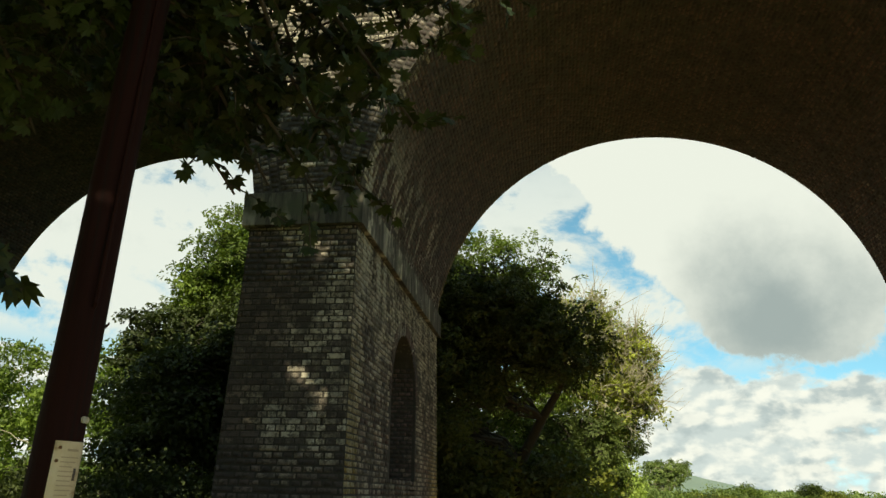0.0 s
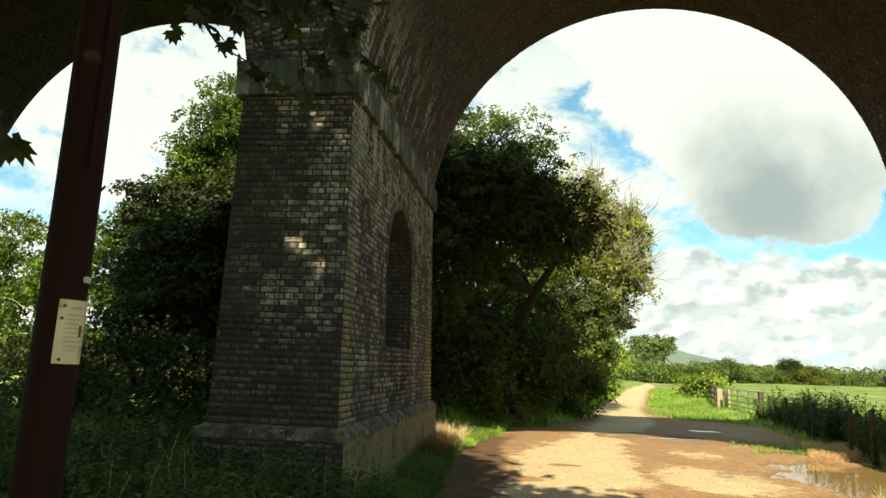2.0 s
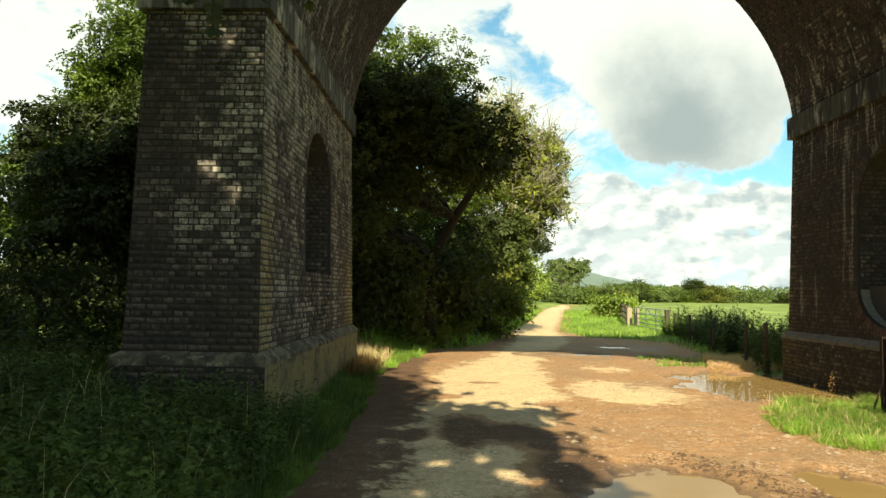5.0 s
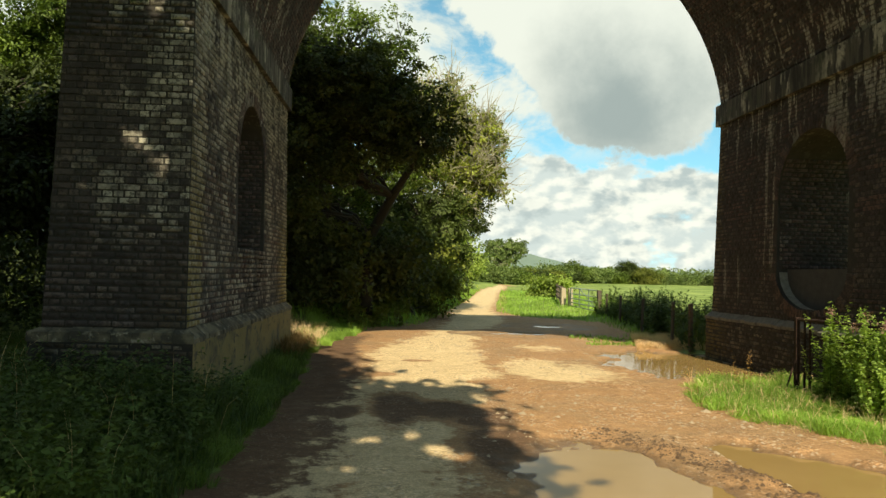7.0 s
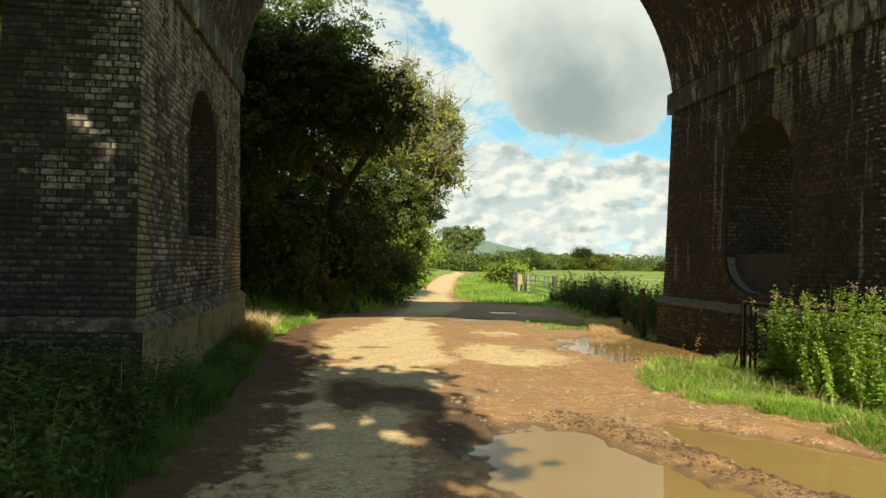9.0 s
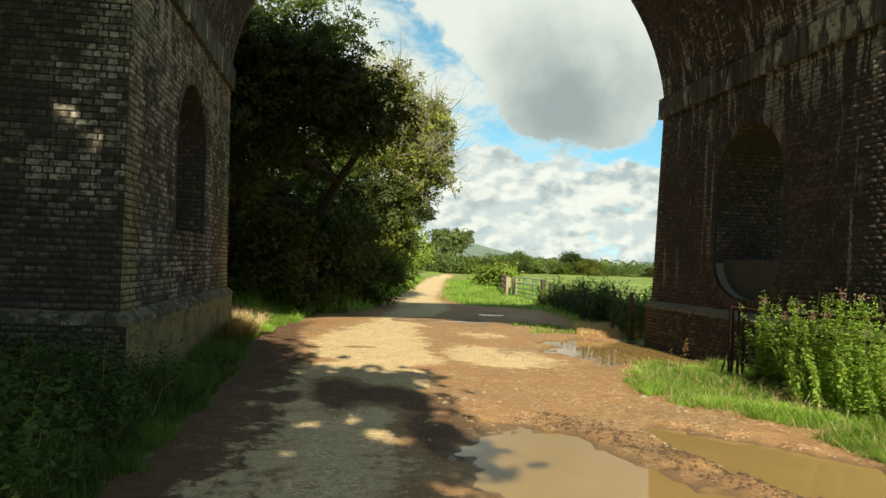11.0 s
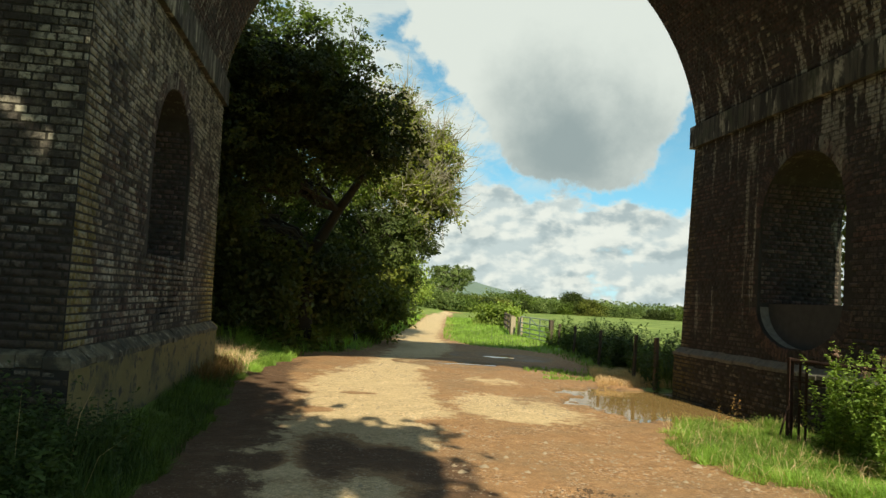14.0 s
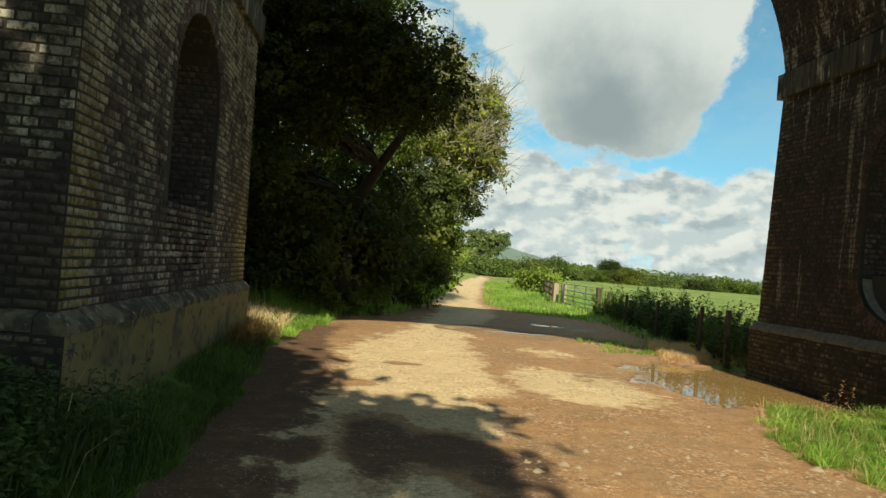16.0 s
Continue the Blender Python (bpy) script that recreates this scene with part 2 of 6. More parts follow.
pv = g.math("ADD", g.math("MULTIPLY", g.step(spread, 0.36, 0.60), 0.80), g.math("MULTIPLY", g.step(spread, 0.05, 0.95), 0.20))
# darker earth paints the tree shade into the lane's colour
shade_earth = g.mix(mid, (0.090, 0.049, 0.028), (0.20, 0.110, 0.058))
dirt = g.mix(g.step(g.math("ADD", road_shade, g.math("MULTIPLY", g.math("SUBTRACT", g.noise(p, 2.0, 8.0, 0.7), 0.5), 1.2)), 0.30, 0.72), dirt, shade_earth)
c = g.mix(pv, dirt, lime)
stone = g.n("ShaderNodeTexVoronoi", None, Vector=p, Scale=22.0)
chip = g.math("MULTIPLY", g.step(stone.outputs["Distance"], 0.26, 0.16), g.step(g.noise(p, 2.2, 3.0), 0.5, 0.62))
c = g.mix(g.math("MULTIPLY", chip, 0.65), c, (0.46, 0.37, 0.27))
c = g.mul(c, g.mix(fine, (0.68, 0.68, 0.68), (1.32, 1.32, 1.32)))
speckle = g.noise(p, 17.0, 6.0, 0.75)
c = g.mul(c, g.mix(g.step(speckle, 0.36, 0.64), (0.88, 0.87, 0.86), (1.11, 1.11, 1.12)))
scuff = g.noise(p, 2.6, 8.0, 0.72, 0.4)
c = g.mul(c, g.mix(scuff, (0.66, 0.63, 0.60), (1.30, 1.32, 1.34)))
grit = g.n("ShaderNodeTexVoronoi", None, Vector=p, Scale=70.0)
c = g.mul(c, g.mix(g.step(grit.outputs["Distance"], 0.10, 0.55), (1.22, 1.22, 1.22), (0.84, 0.84, 0.84)))
cells = g.n("ShaderNodeTexVoronoi", None, Vector=p, Scale=38.0)
tint = g.n("ShaderNodeSeparateColor", None, Color=cells.outputs["Color"]).outputs[0]
loose = g.math("MULTIPLY", g.step(g.noise(p, 1.6, 5.0, 0.6), 0.40, 0.62), g.math("SUBTRACT", 1.0, g.math("MULTIPLY", road_shade, 0.8)))
c = g.mix(loose, c, g.mul(c, g.mix(tint, (0.62, 0.60, 0.58), (1.38, 1.38, 1.40))))
c = g.mix(g.math("MULTIPLY", g.step(tint, 0.90, 0.93), g.math("MULTIPLY", loose, 0.55)), c, (0.52, 0.43, 0.33))
c = g.mix(g.math("MULTIPLY", damp, 0.8), c, (0.115, 0.070, 0.036))
turf = g.mix(g.noise(p, 8.0, 6.0, 0.65), (0.075, 0.11, 0.022), (0.20, 0.27, 0.050))
turf = g.mix(g.step(g.noise(p, 0.25, 5.0), 0.45, 0.65), turf, (0.27, 0.32, 0.080))
gv = g.step(g.math("ADD", grassy, g.math("MULTIPLY", g.math("SUBTRACT", mid, 0.5), 0.7)), 0.40, 0.60)
c = g.mix(gv, c, turf)
h = g.math("ADD", g.math("MULTIPLY", fine, 0.35), g.math("ADD", g.math("MULTIPLY", chip, 0.5), mid))
rg = g.n("ShaderNodeMapRange", None, Value=damp)
rg.inputs["To Min"].default_value, rg.inputs["To Max"].default_value = 0.92, 0.45
finish(g, c, rg.outputs[0], h, 0.9, 0.022, spec=0.25)
MAT["ground"] = m

m, g = material("muddy_water")
p = pos(g)
c = g.mix(g.noise(p, 0.9, 3.0), (0.250, 0.155, 0.058), (0.33, 0.212, 0.085))
finish(g, c, 0.03, g.noise(p, 3.0, 2.0), 0.03, 0.01, spec=0.11)
MAT["water"] = m


def leaf_material(name, dark, light, thru=0.35):
    m, g = material(name)
    geo = g.n("ShaderNodeNewGeometry")
    rnd = geo.outputs["Random Per Island"]
    c = g.mix(rnd, dark, light)
    c = g.mix(g.step(g.noise(geo.outputs["Position"], 0.55, 4.0), 0.46, 0.66), c, [v * 1.25 for v in light])
    b = g.n("ShaderNodeBsdfPrincipled", None, Base_Color=c, Roughness=0.62)
    b.inputs["Specular IOR Level"].default_value = 0.35
    t = g.n("ShaderNodeBsdfTranslucent", None, Color=g.mul(c, g.mix(1.0, (1, 1, 1), (1.25, 1.35, 0.5))))
    mx = g.n("ShaderNodeMixShader", None, i0=thru, i1=b.outputs[0], i2=t.outputs[0])
    g.n("ShaderNodeOutputMaterial", None, Surface=mx.outputs[0])
    return m


MAT["leaf_dark"] = leaf_material("leaf_dark", (0.025, 0.041, 0.009), (0.080, 0.104, 0.024))
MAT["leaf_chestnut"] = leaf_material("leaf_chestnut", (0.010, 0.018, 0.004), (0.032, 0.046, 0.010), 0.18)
MAT["leaf_ash"] = leaf_material("leaf_ash", (0.034, 0.060, 0.008), (0.115, 0.160, 0.024), 0.3)
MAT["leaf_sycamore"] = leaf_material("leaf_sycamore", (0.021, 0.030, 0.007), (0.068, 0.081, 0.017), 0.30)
# darker copy of the sycamore leaf, shade put into its colour
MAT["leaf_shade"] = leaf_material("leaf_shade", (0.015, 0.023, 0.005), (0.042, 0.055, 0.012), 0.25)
MAT["leaf_bramble"] = leaf_material("leaf_bramble", (0.098, 0.160, 0.025), (0.305, 0.405, 0.086), 0.45)
# darker copy of the grass and weed leaf, verge shade in its colour
MAT["leaf_verge_shade"] = leaf_material("leaf_verge_shade", (0.022, 0.041, 0.007), (0.075, 0.112, 0.020), 0.25)
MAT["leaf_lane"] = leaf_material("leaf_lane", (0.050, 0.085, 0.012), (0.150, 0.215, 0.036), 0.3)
MAT["leaf_mid"] = leaf_material("leaf_mid", (0.060, 0.074, 0.011), (0.160, 0.172, 0.032))
MAT["leaf_yellow"] = leaf_material("leaf_yellow", (0.080, 0.100, 0.014), (0.285, 0.305, 0.060), 0.4)
MAT["leaf_bright"] = leaf_material("leaf_bright", (0.100, 0.142, 0.023), (0.255, 0.322, 0.066))
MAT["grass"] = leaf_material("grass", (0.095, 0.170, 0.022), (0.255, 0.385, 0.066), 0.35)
MAT["straw"] = leaf_material("straw", (0.46, 0.29, 0.155), (0.68, 0.48, 0.29), 0.3)
MAT["blossom"] = leaf_material("blossom", (0.16, 0.085, 0.060), (0.34, 0.21, 0.16), 0.3)
MAT["dock"] = leaf_material("dock", (0.13, 0.065, 0.022), (0.26, 0.15, 0.05), 0.2)
MAT["far_leaf"] = leaf_material("far_leaf", (0.065, 0.105, 0.026), (0.155, 0.200, 0.058), 0.25)

m, g = material("bark")
p = pos(g)
c = g.mix(g.noise(g.vec("MULTIPLY", p, (6.0, 6.0, 1.0)), 4.0, 6.0, 0.65), (0.022, 0.018, 0.013), (0.085, 0.072, 0.054))
finish(g, c, 0.9, g.noise(g.vec("MULTIPLY", p, (8.0, 8.0, 1.2)), 5.0, 5.0), 0.8, 0.02)
MAT["bark"] = m

m, g = material("pale_bark")
p = pos(g)
c = g.mix(g.noise(p, 9.0, 5.0), (0.22, 0.19, 0.13), (0.42, 0.38, 0.28))
finish(g, c, 0.9)
MAT["pale_bark"] = m

m, g = material("tarred_pole_wood")
p = pos(g)
gr = g.noise(g.vec("MULTIPLY", p, (30.0, 30.0, 0.9)), 1.6, 7.0, 0.65)
c = g.mix(gr, (0.007, 0.0022, 0.0017), (0.027, 0.0066, 0.0046))
c = g.mix(g.step(g.noise(g.vec("MULTIPLY", p, (22.0, 22.0, 0.5)), 1.2, 4.0), 0.56, 0.62), c, (0.012, 0.006, 0.005))
finish(g, c, 0.8, gr, 0.7, 0.006, spec=0.12)
MAT["pole"] = m

m, g = material("notice_paper")
p = pos(g)
c = g.mix(g.noise(p, 14.0, 5.0), (0.48, 0.38, 0.22), (0.68, 0.58, 0.40))
c = g.mix(g.step(g.noise(p, 9.0, 6.0, 0.65), 0.52, 0.70), c, (0.30, 0.20, 0.10))
finish(g, c, 0.8)
MAT["paper"] = m


def plain(name, a, b, scale=12.0, rough=0.8, metal=0.0, bump=0.3):
    m, g = material(name)
    p = pos(g)
    n = g.noise(p, scale, 6.0, 0.6)
    finish(g, g.mix(n, a, b), rough, n, bump, 0.006, metal=metal)
    return m


MAT["ink"] = plain("faded_ink", (0.32, 0.25, 0.16), (0.44, 0.36, 0.24), 60.0)
MAT["ink_dark"] = plain("dark_stamp", (0.05, 0.04, 0.035), (0.12, 0.09, 0.07), 60.0)
MAT["nail"] = plain("rusty_nail", (0.10, 0.045, 0.02), (0.22, 0.11, 0.05), 40.0, 0.7, 0.6)
MAT["tag"] = plain("metal_tag", (0.40, 0.36, 0.28), (0.62, 0.58, 0.46), 50.0, 0.5, 0.5)
MAT["post"] = plain("fence_post_wood", (0.050, 0.036, 0.026), (0.145, 0.110, 0.080), 14.0, 0.9)
MAT["post_pale"] = plain("gate_post_wood", (0.24, 0.19, 0.13), (0.42, 0.34, 0.24), 14.0, 0.9)
MAT["galv"] = plain("galvanised_steel", (0.32, 0.35, 0.34), (0.55, 0.57, 0.55), 20.0, 0.5, 0.6)
MAT["rust"] = plain("rusty_steel", (0.018, 0.011, 0.009), (0.058, 0.028, 0.018), 22.0, 0.85, 0.3)
MAT["dark_bark"] = plain("ivied_bark", (0.010, 0.010, 0.006), (0.042, 0.036, 0.022), 16.0, 0.9, 0.0, 0.8)
MAT["infill"] = plain("foot_render", (0.030, 0.029, 0.027), (0.075, 0.072, 0.066), 9.0, 0.9)
MAT["worn_lime"] = plain("worn_lime", (0.05, 0.046, 0.038), (0.34, 0.315, 0.26), 11.0, 0.9)
MAT["ledge_pale"] = plain("ledge_pale", (0.02, 0.017, 0.014), (0.26, 0.235, 0.19), 9.0, 0.9)
MAT["clod"] = plain("wet_mud_clod", (0.055, 0.032, 0.018), (0.17, 0.10, 0.055), 30.0, 0.7)
MAT["pebble"] = plain("lime_pebble", (0.24, 0.17, 0.105), (0.48, 0.37, 0.25), 18.0, 0.9)
# distance haze is mixed into the bluish green of the down
MAT["hill"] = plain("hazed_down", (0.12, 0.175, 0.15), (0.18, 0.225, 0.165), 0.02, 1.0, 0.0, 0.0)
MAT["far_wood"] = plain("far_wood", (0.055, 0.085, 0.045), (0.10, 0.13, 0.065), 0.15, 1.0, 0.0, 0.0)
MAT["ridge_wood"] = plain("ridge_wood", (0.08, 0.12, 0.10), (0.11, 0.15, 0.12), 0.05, 1.0, 0.0, 0.0)

# ---------------------------------------------------------------- mesh helpers
RNG = np.random.default_rng(7)


def hash01(ix, iy, seed):
    n = (ix * 374761393 + iy * 668265263 + seed * 974634777) & 0xFFFFFFFF
    n = ((n ^ (n >> 13)) * 1274126177) & 0xFFFFFFFF
    return ((n ^ (n >> 16)) & 0xFFFF) / 65535.0


def vnoise(x, y, seed=0):
    """Smooth value noise, 0 to 1, on arrays."""
    x, y = np.asarray(x, float), np.asarray(y, float)
    ix, iy = np.floor(x).astype(np.int64), np.floor(y).astype(np.int64)
    fx, fy = x - ix, y - iy
    fx, fy = fx * fx * (3 - 2 * fx), fy * fy * (3 - 2 * fy)
    a, b = hash01(ix, iy, seed), hash01(ix + 1, iy, seed)
    c, d = hash01(ix, iy + 1, seed), hash01(ix + 1, iy + 1, seed)
    return (a * (1 - fx) + b * fx) * (1 - fy) + (c * (1 - fx) + d * fx) * fy


def fbm(x, y, seed=0, octaves=4):
    x, y = np.asarray(x, float), np.asarray(y, float)
    total, amp = 0.0, 0.5
    for k in range(octaves):
        total = total + amp * vnoise(x * 2 ** k, y * 2 ** k, seed + k)
        amp *= 0.5
    return total / (1 - 0.5 ** octaves)


def smooth(x, lo, hi):
    t = np.clip((np.asarray(x, float) - lo) / (hi - lo), 0, 1)
    return t * t * (3 - 2 * t)


def quick_mesh(name, co, faces, mat):
    """A mesh from arrays: co (n, 3), faces (m, k) with k corners each."""
    co, faces = np.asarray(co, np.float32), np.asarray(faces, np.int32)
    me = bpy.data.meshes.new(name)
    me.vertices.add(len(co))
    me.vertices.foreach_set("co", co.ravel())
    me.loops.add(faces.size)
    me.loops.foreach_set("vertex_index", faces.ravel())
    me.polygons.add(len(faces))
    me.polygons.foreach_set("loop_start", np.arange(0, faces.size, faces.shape[1], dtype=np.int32))
    me.update(calc_edges=True)
    me.materials.append(mat)
    return me


def put(name, me, parent=None, label="", kind="", smooth_shade=False):
    ob = new(name, me)
    ob.parent = parent
    if smooth_shade:
        me.shade_smooth()
    return tagged(ob, label=label, kind=kind)


def part(name, bm, mat, parent=None, label="", kind="", smooth_shade=False):
    me = bpy.data.meshes.new(name)
    bm.normal_update()
    bm.to_mesh(me)
    bm.free()
    me.materials.append(mat)
    return put(name, me, parent, label, kind, smooth_shade)


def thing(name, label, category, at=(0, 0, 0), group="", kind=""):
    ob = new(name)
    ob.location = at
    return tagged(ob, label, category, group, kind)


def box(bm, lo, hi, bevel=0.0, m=None):
    """A box between two corners, its edges bevelled, then moved by m."""
    made = bmesh.ops.create_cube(bm, size=1.0)["verts"]
    lo, hi = Vector(lo), Vector(hi)
    for v in made:
        v.co = Vector((lo[k] + (v.co[k] + 0.5) * (hi[k] - lo[k]) for k in range(3)))
    if bevel:
        edges = list({e for v in made for e in v.link_edges})
        made = bmesh.ops.bevel(bm, geom=edges, offset=bevel, segments=1, affect="EDGES")["verts"]
        made = list({v for v in made})
    if m is not None:
        bmesh.ops.transform(bm, matrix=m, verts=[v for v in made if v.is_valid])
    return bm


def tube(bm, points, radii, sides=8):
    """A tapered tube through points, closed at both ends."""
    points = [Vector(p) for p in points]
    rings = []
    for k, p in enumerate(points):
        d = (points[min(k + 1, len(points) - 1)] - points[max(k - 1, 0)]).normalized()
        a = d.orthogonal().normalized() if abs(d.z) < 0.95 else Vector((1, 0, 0)).cross(d).normalized()
        b = d.cross(a)
        rings.append([bm.verts.new(p + radii[k] * (math.cos(2 * math.pi * j / sides) * a + math.sin(2 * math.pi * j / sides) * b)) for j in range(sides)])
    for r0, r1 in zip(rings, rings[1:]):
        best = min(range(sides), key=lambda s: sum((r0[j].co - r1[(j + s) % sides].co).length for j in range(sides)))
        for j in range(sides):
            bm.faces.new((r0[j], r0[(j + 1) % sides], r1[(j + 1 + best) % sides], r1[(j + best) % sides]))
    bm.faces.new(rings[0][::-1])
    bm.faces.new(rings[-1])
    return bm


def add_wear(me, values):
    """Colour channels for each vertex: values (n, 3)."""
    a = me.attributes.new("wear", "FLOAT_COLOR", "POINT")
    a.data.foreach_set("color", np.column_stack([values, np.ones(len(values))]).astype(np.float32).ravel())


# ---------------------------------------------------------------- brickwork
COURSE, HEADER, STRETCHER = 0.075, 0.1125, 0.225


def lay(width, v0, v1, keep=None, first=0):
    """English bond over a width: rows of (u0, u1, v0, v1) for each brick."""
    out = []
    rows = int(round((v1 - v0) / COURSE))
    for r in range(rows):
        v = v0 + r * COURSE
        size = STRETCHER if (r + first) % 2 else HEADER
        u = 0.0 if (r + first) % 2 else -HEADER / 2
        if (r + first) % 2 and r % 4 == 1:
            u = -HEADER
        while u < width - 0.02:
            a, b = max(u, 0.0), min(u + size, width)
            if b - a > 0.03 and (keep is None or keep((a + b) / 2, v + COURSE / 2)):
                out.append((a, b, v, min(v + COURSE, v1)))
            u += size
    return np.array(out)


def brick_mesh(name, bricks, place, wear, joint=0.014, proud=0.010):
    """Bricks as open boxes on a face. place(u, v, out) gives points; wear(u, v) the three channels."""
    u0, u1, v0, v1 = bricks.T
    n = len(bricks)
    j = joint / 2 + RNG.uniform(-0.002, 0.0045, (n, 4))
    u0, u1, v0, v1 = u0 + j[:, 0], u1 - j[:, 1], v0 + j[:, 2], v1 - j[:, 3]
    out = proud + RNG.normal(0, 0.0028, n)
    tip = RNG.normal(0, 0.0016, (n, 4))
    e = 0.004
    co = np.zeros((n, 8, 3))
    for k, (a, b) in enumerate(((u0, v0), (u1, v0), (u1, v1), (u0, v1))):
        co[:, k] = place(a, b, np.full(n, -0.012))
    for k, (a, b) in enumerate(((u0 + e, v0 + e), (u1 - e, v0 + e), (u1 - e, v1 - e), (u0 + e, v1 - e))):
        co[:, 4 + k] = place(a, b, out + tip[:, k])
    base = (np.arange(n) * 8)[:, None, None]
    quads = np.array([(4, 5, 6, 7), (0, 1, 5, 4), (1, 2, 6, 5), (2, 3, 7, 6), (3, 0, 4, 7)])[None]
    me = quick_mesh(name, co.reshape(-1, 3), (base + quads).reshape(-1, 4), MAT["brick"])
    ch = np.array(wear((u0 + u1) / 2, (v0 + v1) / 2)).T
    add_wear(me, np.repeat(np.clip(ch, 0, 1.6), 8, axis=0))
    return me


# ---------------------------------------------------------------- the viaduct
NEAR, FAR = 9.0, 15.86            # faces of the deck
SPRING, RISE_Z, RADIUS = 5.37, 4.78, 4.64
TOP = 9.95
SPAN, THICK = 9.20, 1.40
PITCH = SPAN + THICK
PIER_X = [-2.12 - THICK - PITCH, -2.12 - THICK, 7.08, 7.08 + PITCH]   # low x of each pier
LEDGE = 0.95
BAT_Y, BAT_X = 0.16, 0.07           # batter down to the ledge
HALL_Y, HALL_W = 12.36, 2.08        # arched opening through each pier
HALL_TOP, HALL_LOW = 4.20, 1.17

viaduct = thing("viaduct", "tall weathered brick railway viaduct with round arches and pierced piers", "viaduct", (-2.12, 9.0, 0.0))
viaduct.rotation_euler = (0, 0, radians(-1.0))
AXIS = Matrix.Translation((2.12, -9.0, 0.0))


def drop(z):
    """How far down the batter a height lies: 0 at the string, 1 at the ledge."""
    return np.clip((4.93 - np.asarray(z, float)) / (4.93 - LEDGE), 0, 1.3)


def hall_half(z):
    """Half width of the opening through a pier at a height: round top, round inverted foot."""
    z, r = np.asarray(z, float), HALL_W / 2
    up = np.sqrt(np.clip(r * r - np.clip(z - (HALL_TOP - r), 0, None) ** 2, 0, None))
    lowr = HALL_LOW + r * 0.62
    dn = r * np.sqrt(np.clip(1 - (np.clip(lowr - z, 0, None) / (r * 0.62)) ** 2, 0, None))
    return np.where((z > HALL_TOP) | (z < HALL_LOW), 0.0, np.minimum(up, dn))


def pier_shell(x0, x1, sill):
    """The mortar body of a pier with its opening. sill: height at which the foot of the opening is filled."""
    bm = bmesh.new()

    def pt(side, y, z):
        d = float(drop(z))
        return ((x1 + BAT_X * d) if side else (x0 - BAT_X * d), y, z)

    def ys(z):
        d = float(drop(z))
        return NEAR - BAT_Y * d, FAR + BAT_Y * d

    r = HALL_W / 2
    zs = [HALL_LOW + (HALL_TOP - HALL_LOW) * (0.5 - 0.5 * math.cos(math.pi * k / 26)) for k in range(27)]
    loop = [(HALL_Y - float(hall_half(z)), z) for z in zs] + [(HALL_Y + float(hall_half(z)), z) for z in zs[-2:0:-1]]
    halls = []
    for side in (0, 1):
        n0, f0 = ys(0.0)
        n1, f1 = ys(4.95)
        outer = [bm.verts.new(pt(side, *c)) for c in ((n0, 0.0), (f0, 0.0), (f1, 4.95), (n1, 4.95))]
        inner = [bm.verts.new(pt(side, *c)) for c in loop]
        edges = [bm.edges.new((a, b)) for ring in (outer, inner) for a, b in zip(ring, ring[1:] + ring[:1])]
        bmesh.ops.triangle_fill(bm, use_beauty=True, edges=edges)
        halls.append((outer, inner))
    (o0, i0), (o1, i1) = halls
    for a, b in ((0, 3), (1, 2)):
        bm.faces.new((o0[a], o1[a], o1[b], o0[b]))
    for k in range(len(i0)):
        q = (k + 1) % len(i0)
        bm.faces.new((i0[k], i0[q], i1[q], i1[k]))
    bmesh.ops.recalc_face_normals(bm, faces=bm.faces)
    return bm


def wear_light_front(u, v):
    z = v
    # pale bloom that also paints sun dapples, stronger towards the right edge
    pale = 0.30 + 1.15 * smooth(fbm(u * 1.6, v * 1.3, 3), 0.38, 0.66)
    pale = pale + 0.35 * smooth(u, 0.55, 1.0) * smooth(z, 0.9, 1.6)
    # shadow painted into the left edge; darker towards the bottom too
    pale = pale * (1 - 0.75 * smooth(u, 0.55, 0.1)) * (1 - 0.78 * smooth(z, 2.75, 2.0))
    return pale, 0.12 * fbm(u * 2, v * 2, 9), 0.15 * smooth(z, 2.0, 1.0) * smooth(u, 0.8, 1.3)


def wear_inner(u, v):
    """u runs from the near edge to the far edge of the inner face."""
    quoin = smooth(u, 0.62, 0.42)
    tail = smooth(u, 6.3, 6.7)
    jamb = smooth(np.abs(np.abs(u - 3.62) - 1.2), 0.22, 0.08)
    wash = smooth(fbm(u * 4.2, v * 0.3, 21), 0.48, 0.66) * smooth(v, 1.8, 4.0)
    band = smooth(fbm(u * 0.5, v * 5.5, 5), 0.40, 0.64)
    low = smooth(v, 4.4, 2.8) * (1 - quoin) * (1 - tail)
    pale = 1.05 * quoin + 0.6 * tail + 0.5 * jamb + 1.1 * wash + 0.98 - 0.50 * low + 0.22 * band * low
    red = (1 - quoin) * (0.05 + 0.75 * band) * smooth(v, 4.4, 3.0)
    moss = 1.0 * smooth(u, 5.4, 6.6) * smooth(v, 3.4, 1.4) + 0.8 * quoin * smooth(v, 4.2, 1.3)
    return pale, red, moss


def wear_right(u, v):
    wash = smooth(fbm(u * 4.5, v * 0.35, 33), 0.56, 0.68) * smooth(v, 2.6, 4.4)
    bars = smooth(fbm(u * 6.0, v * 0.3, 41), 0.64, 0.72)
    tail = smooth(u, 6.4, 6.8)
    band = smooth(fbm(u * 0.5, v * 6.0, 44), 0.45, 0.62)
    pale = 0.02 + 0.22 * wash + 0.16 * bars + 0.45 * tail + 0.10 * band
    return pale, 0.06 + 0.45 * band * fbm(u, v * 4, 6), 0.25 * tail


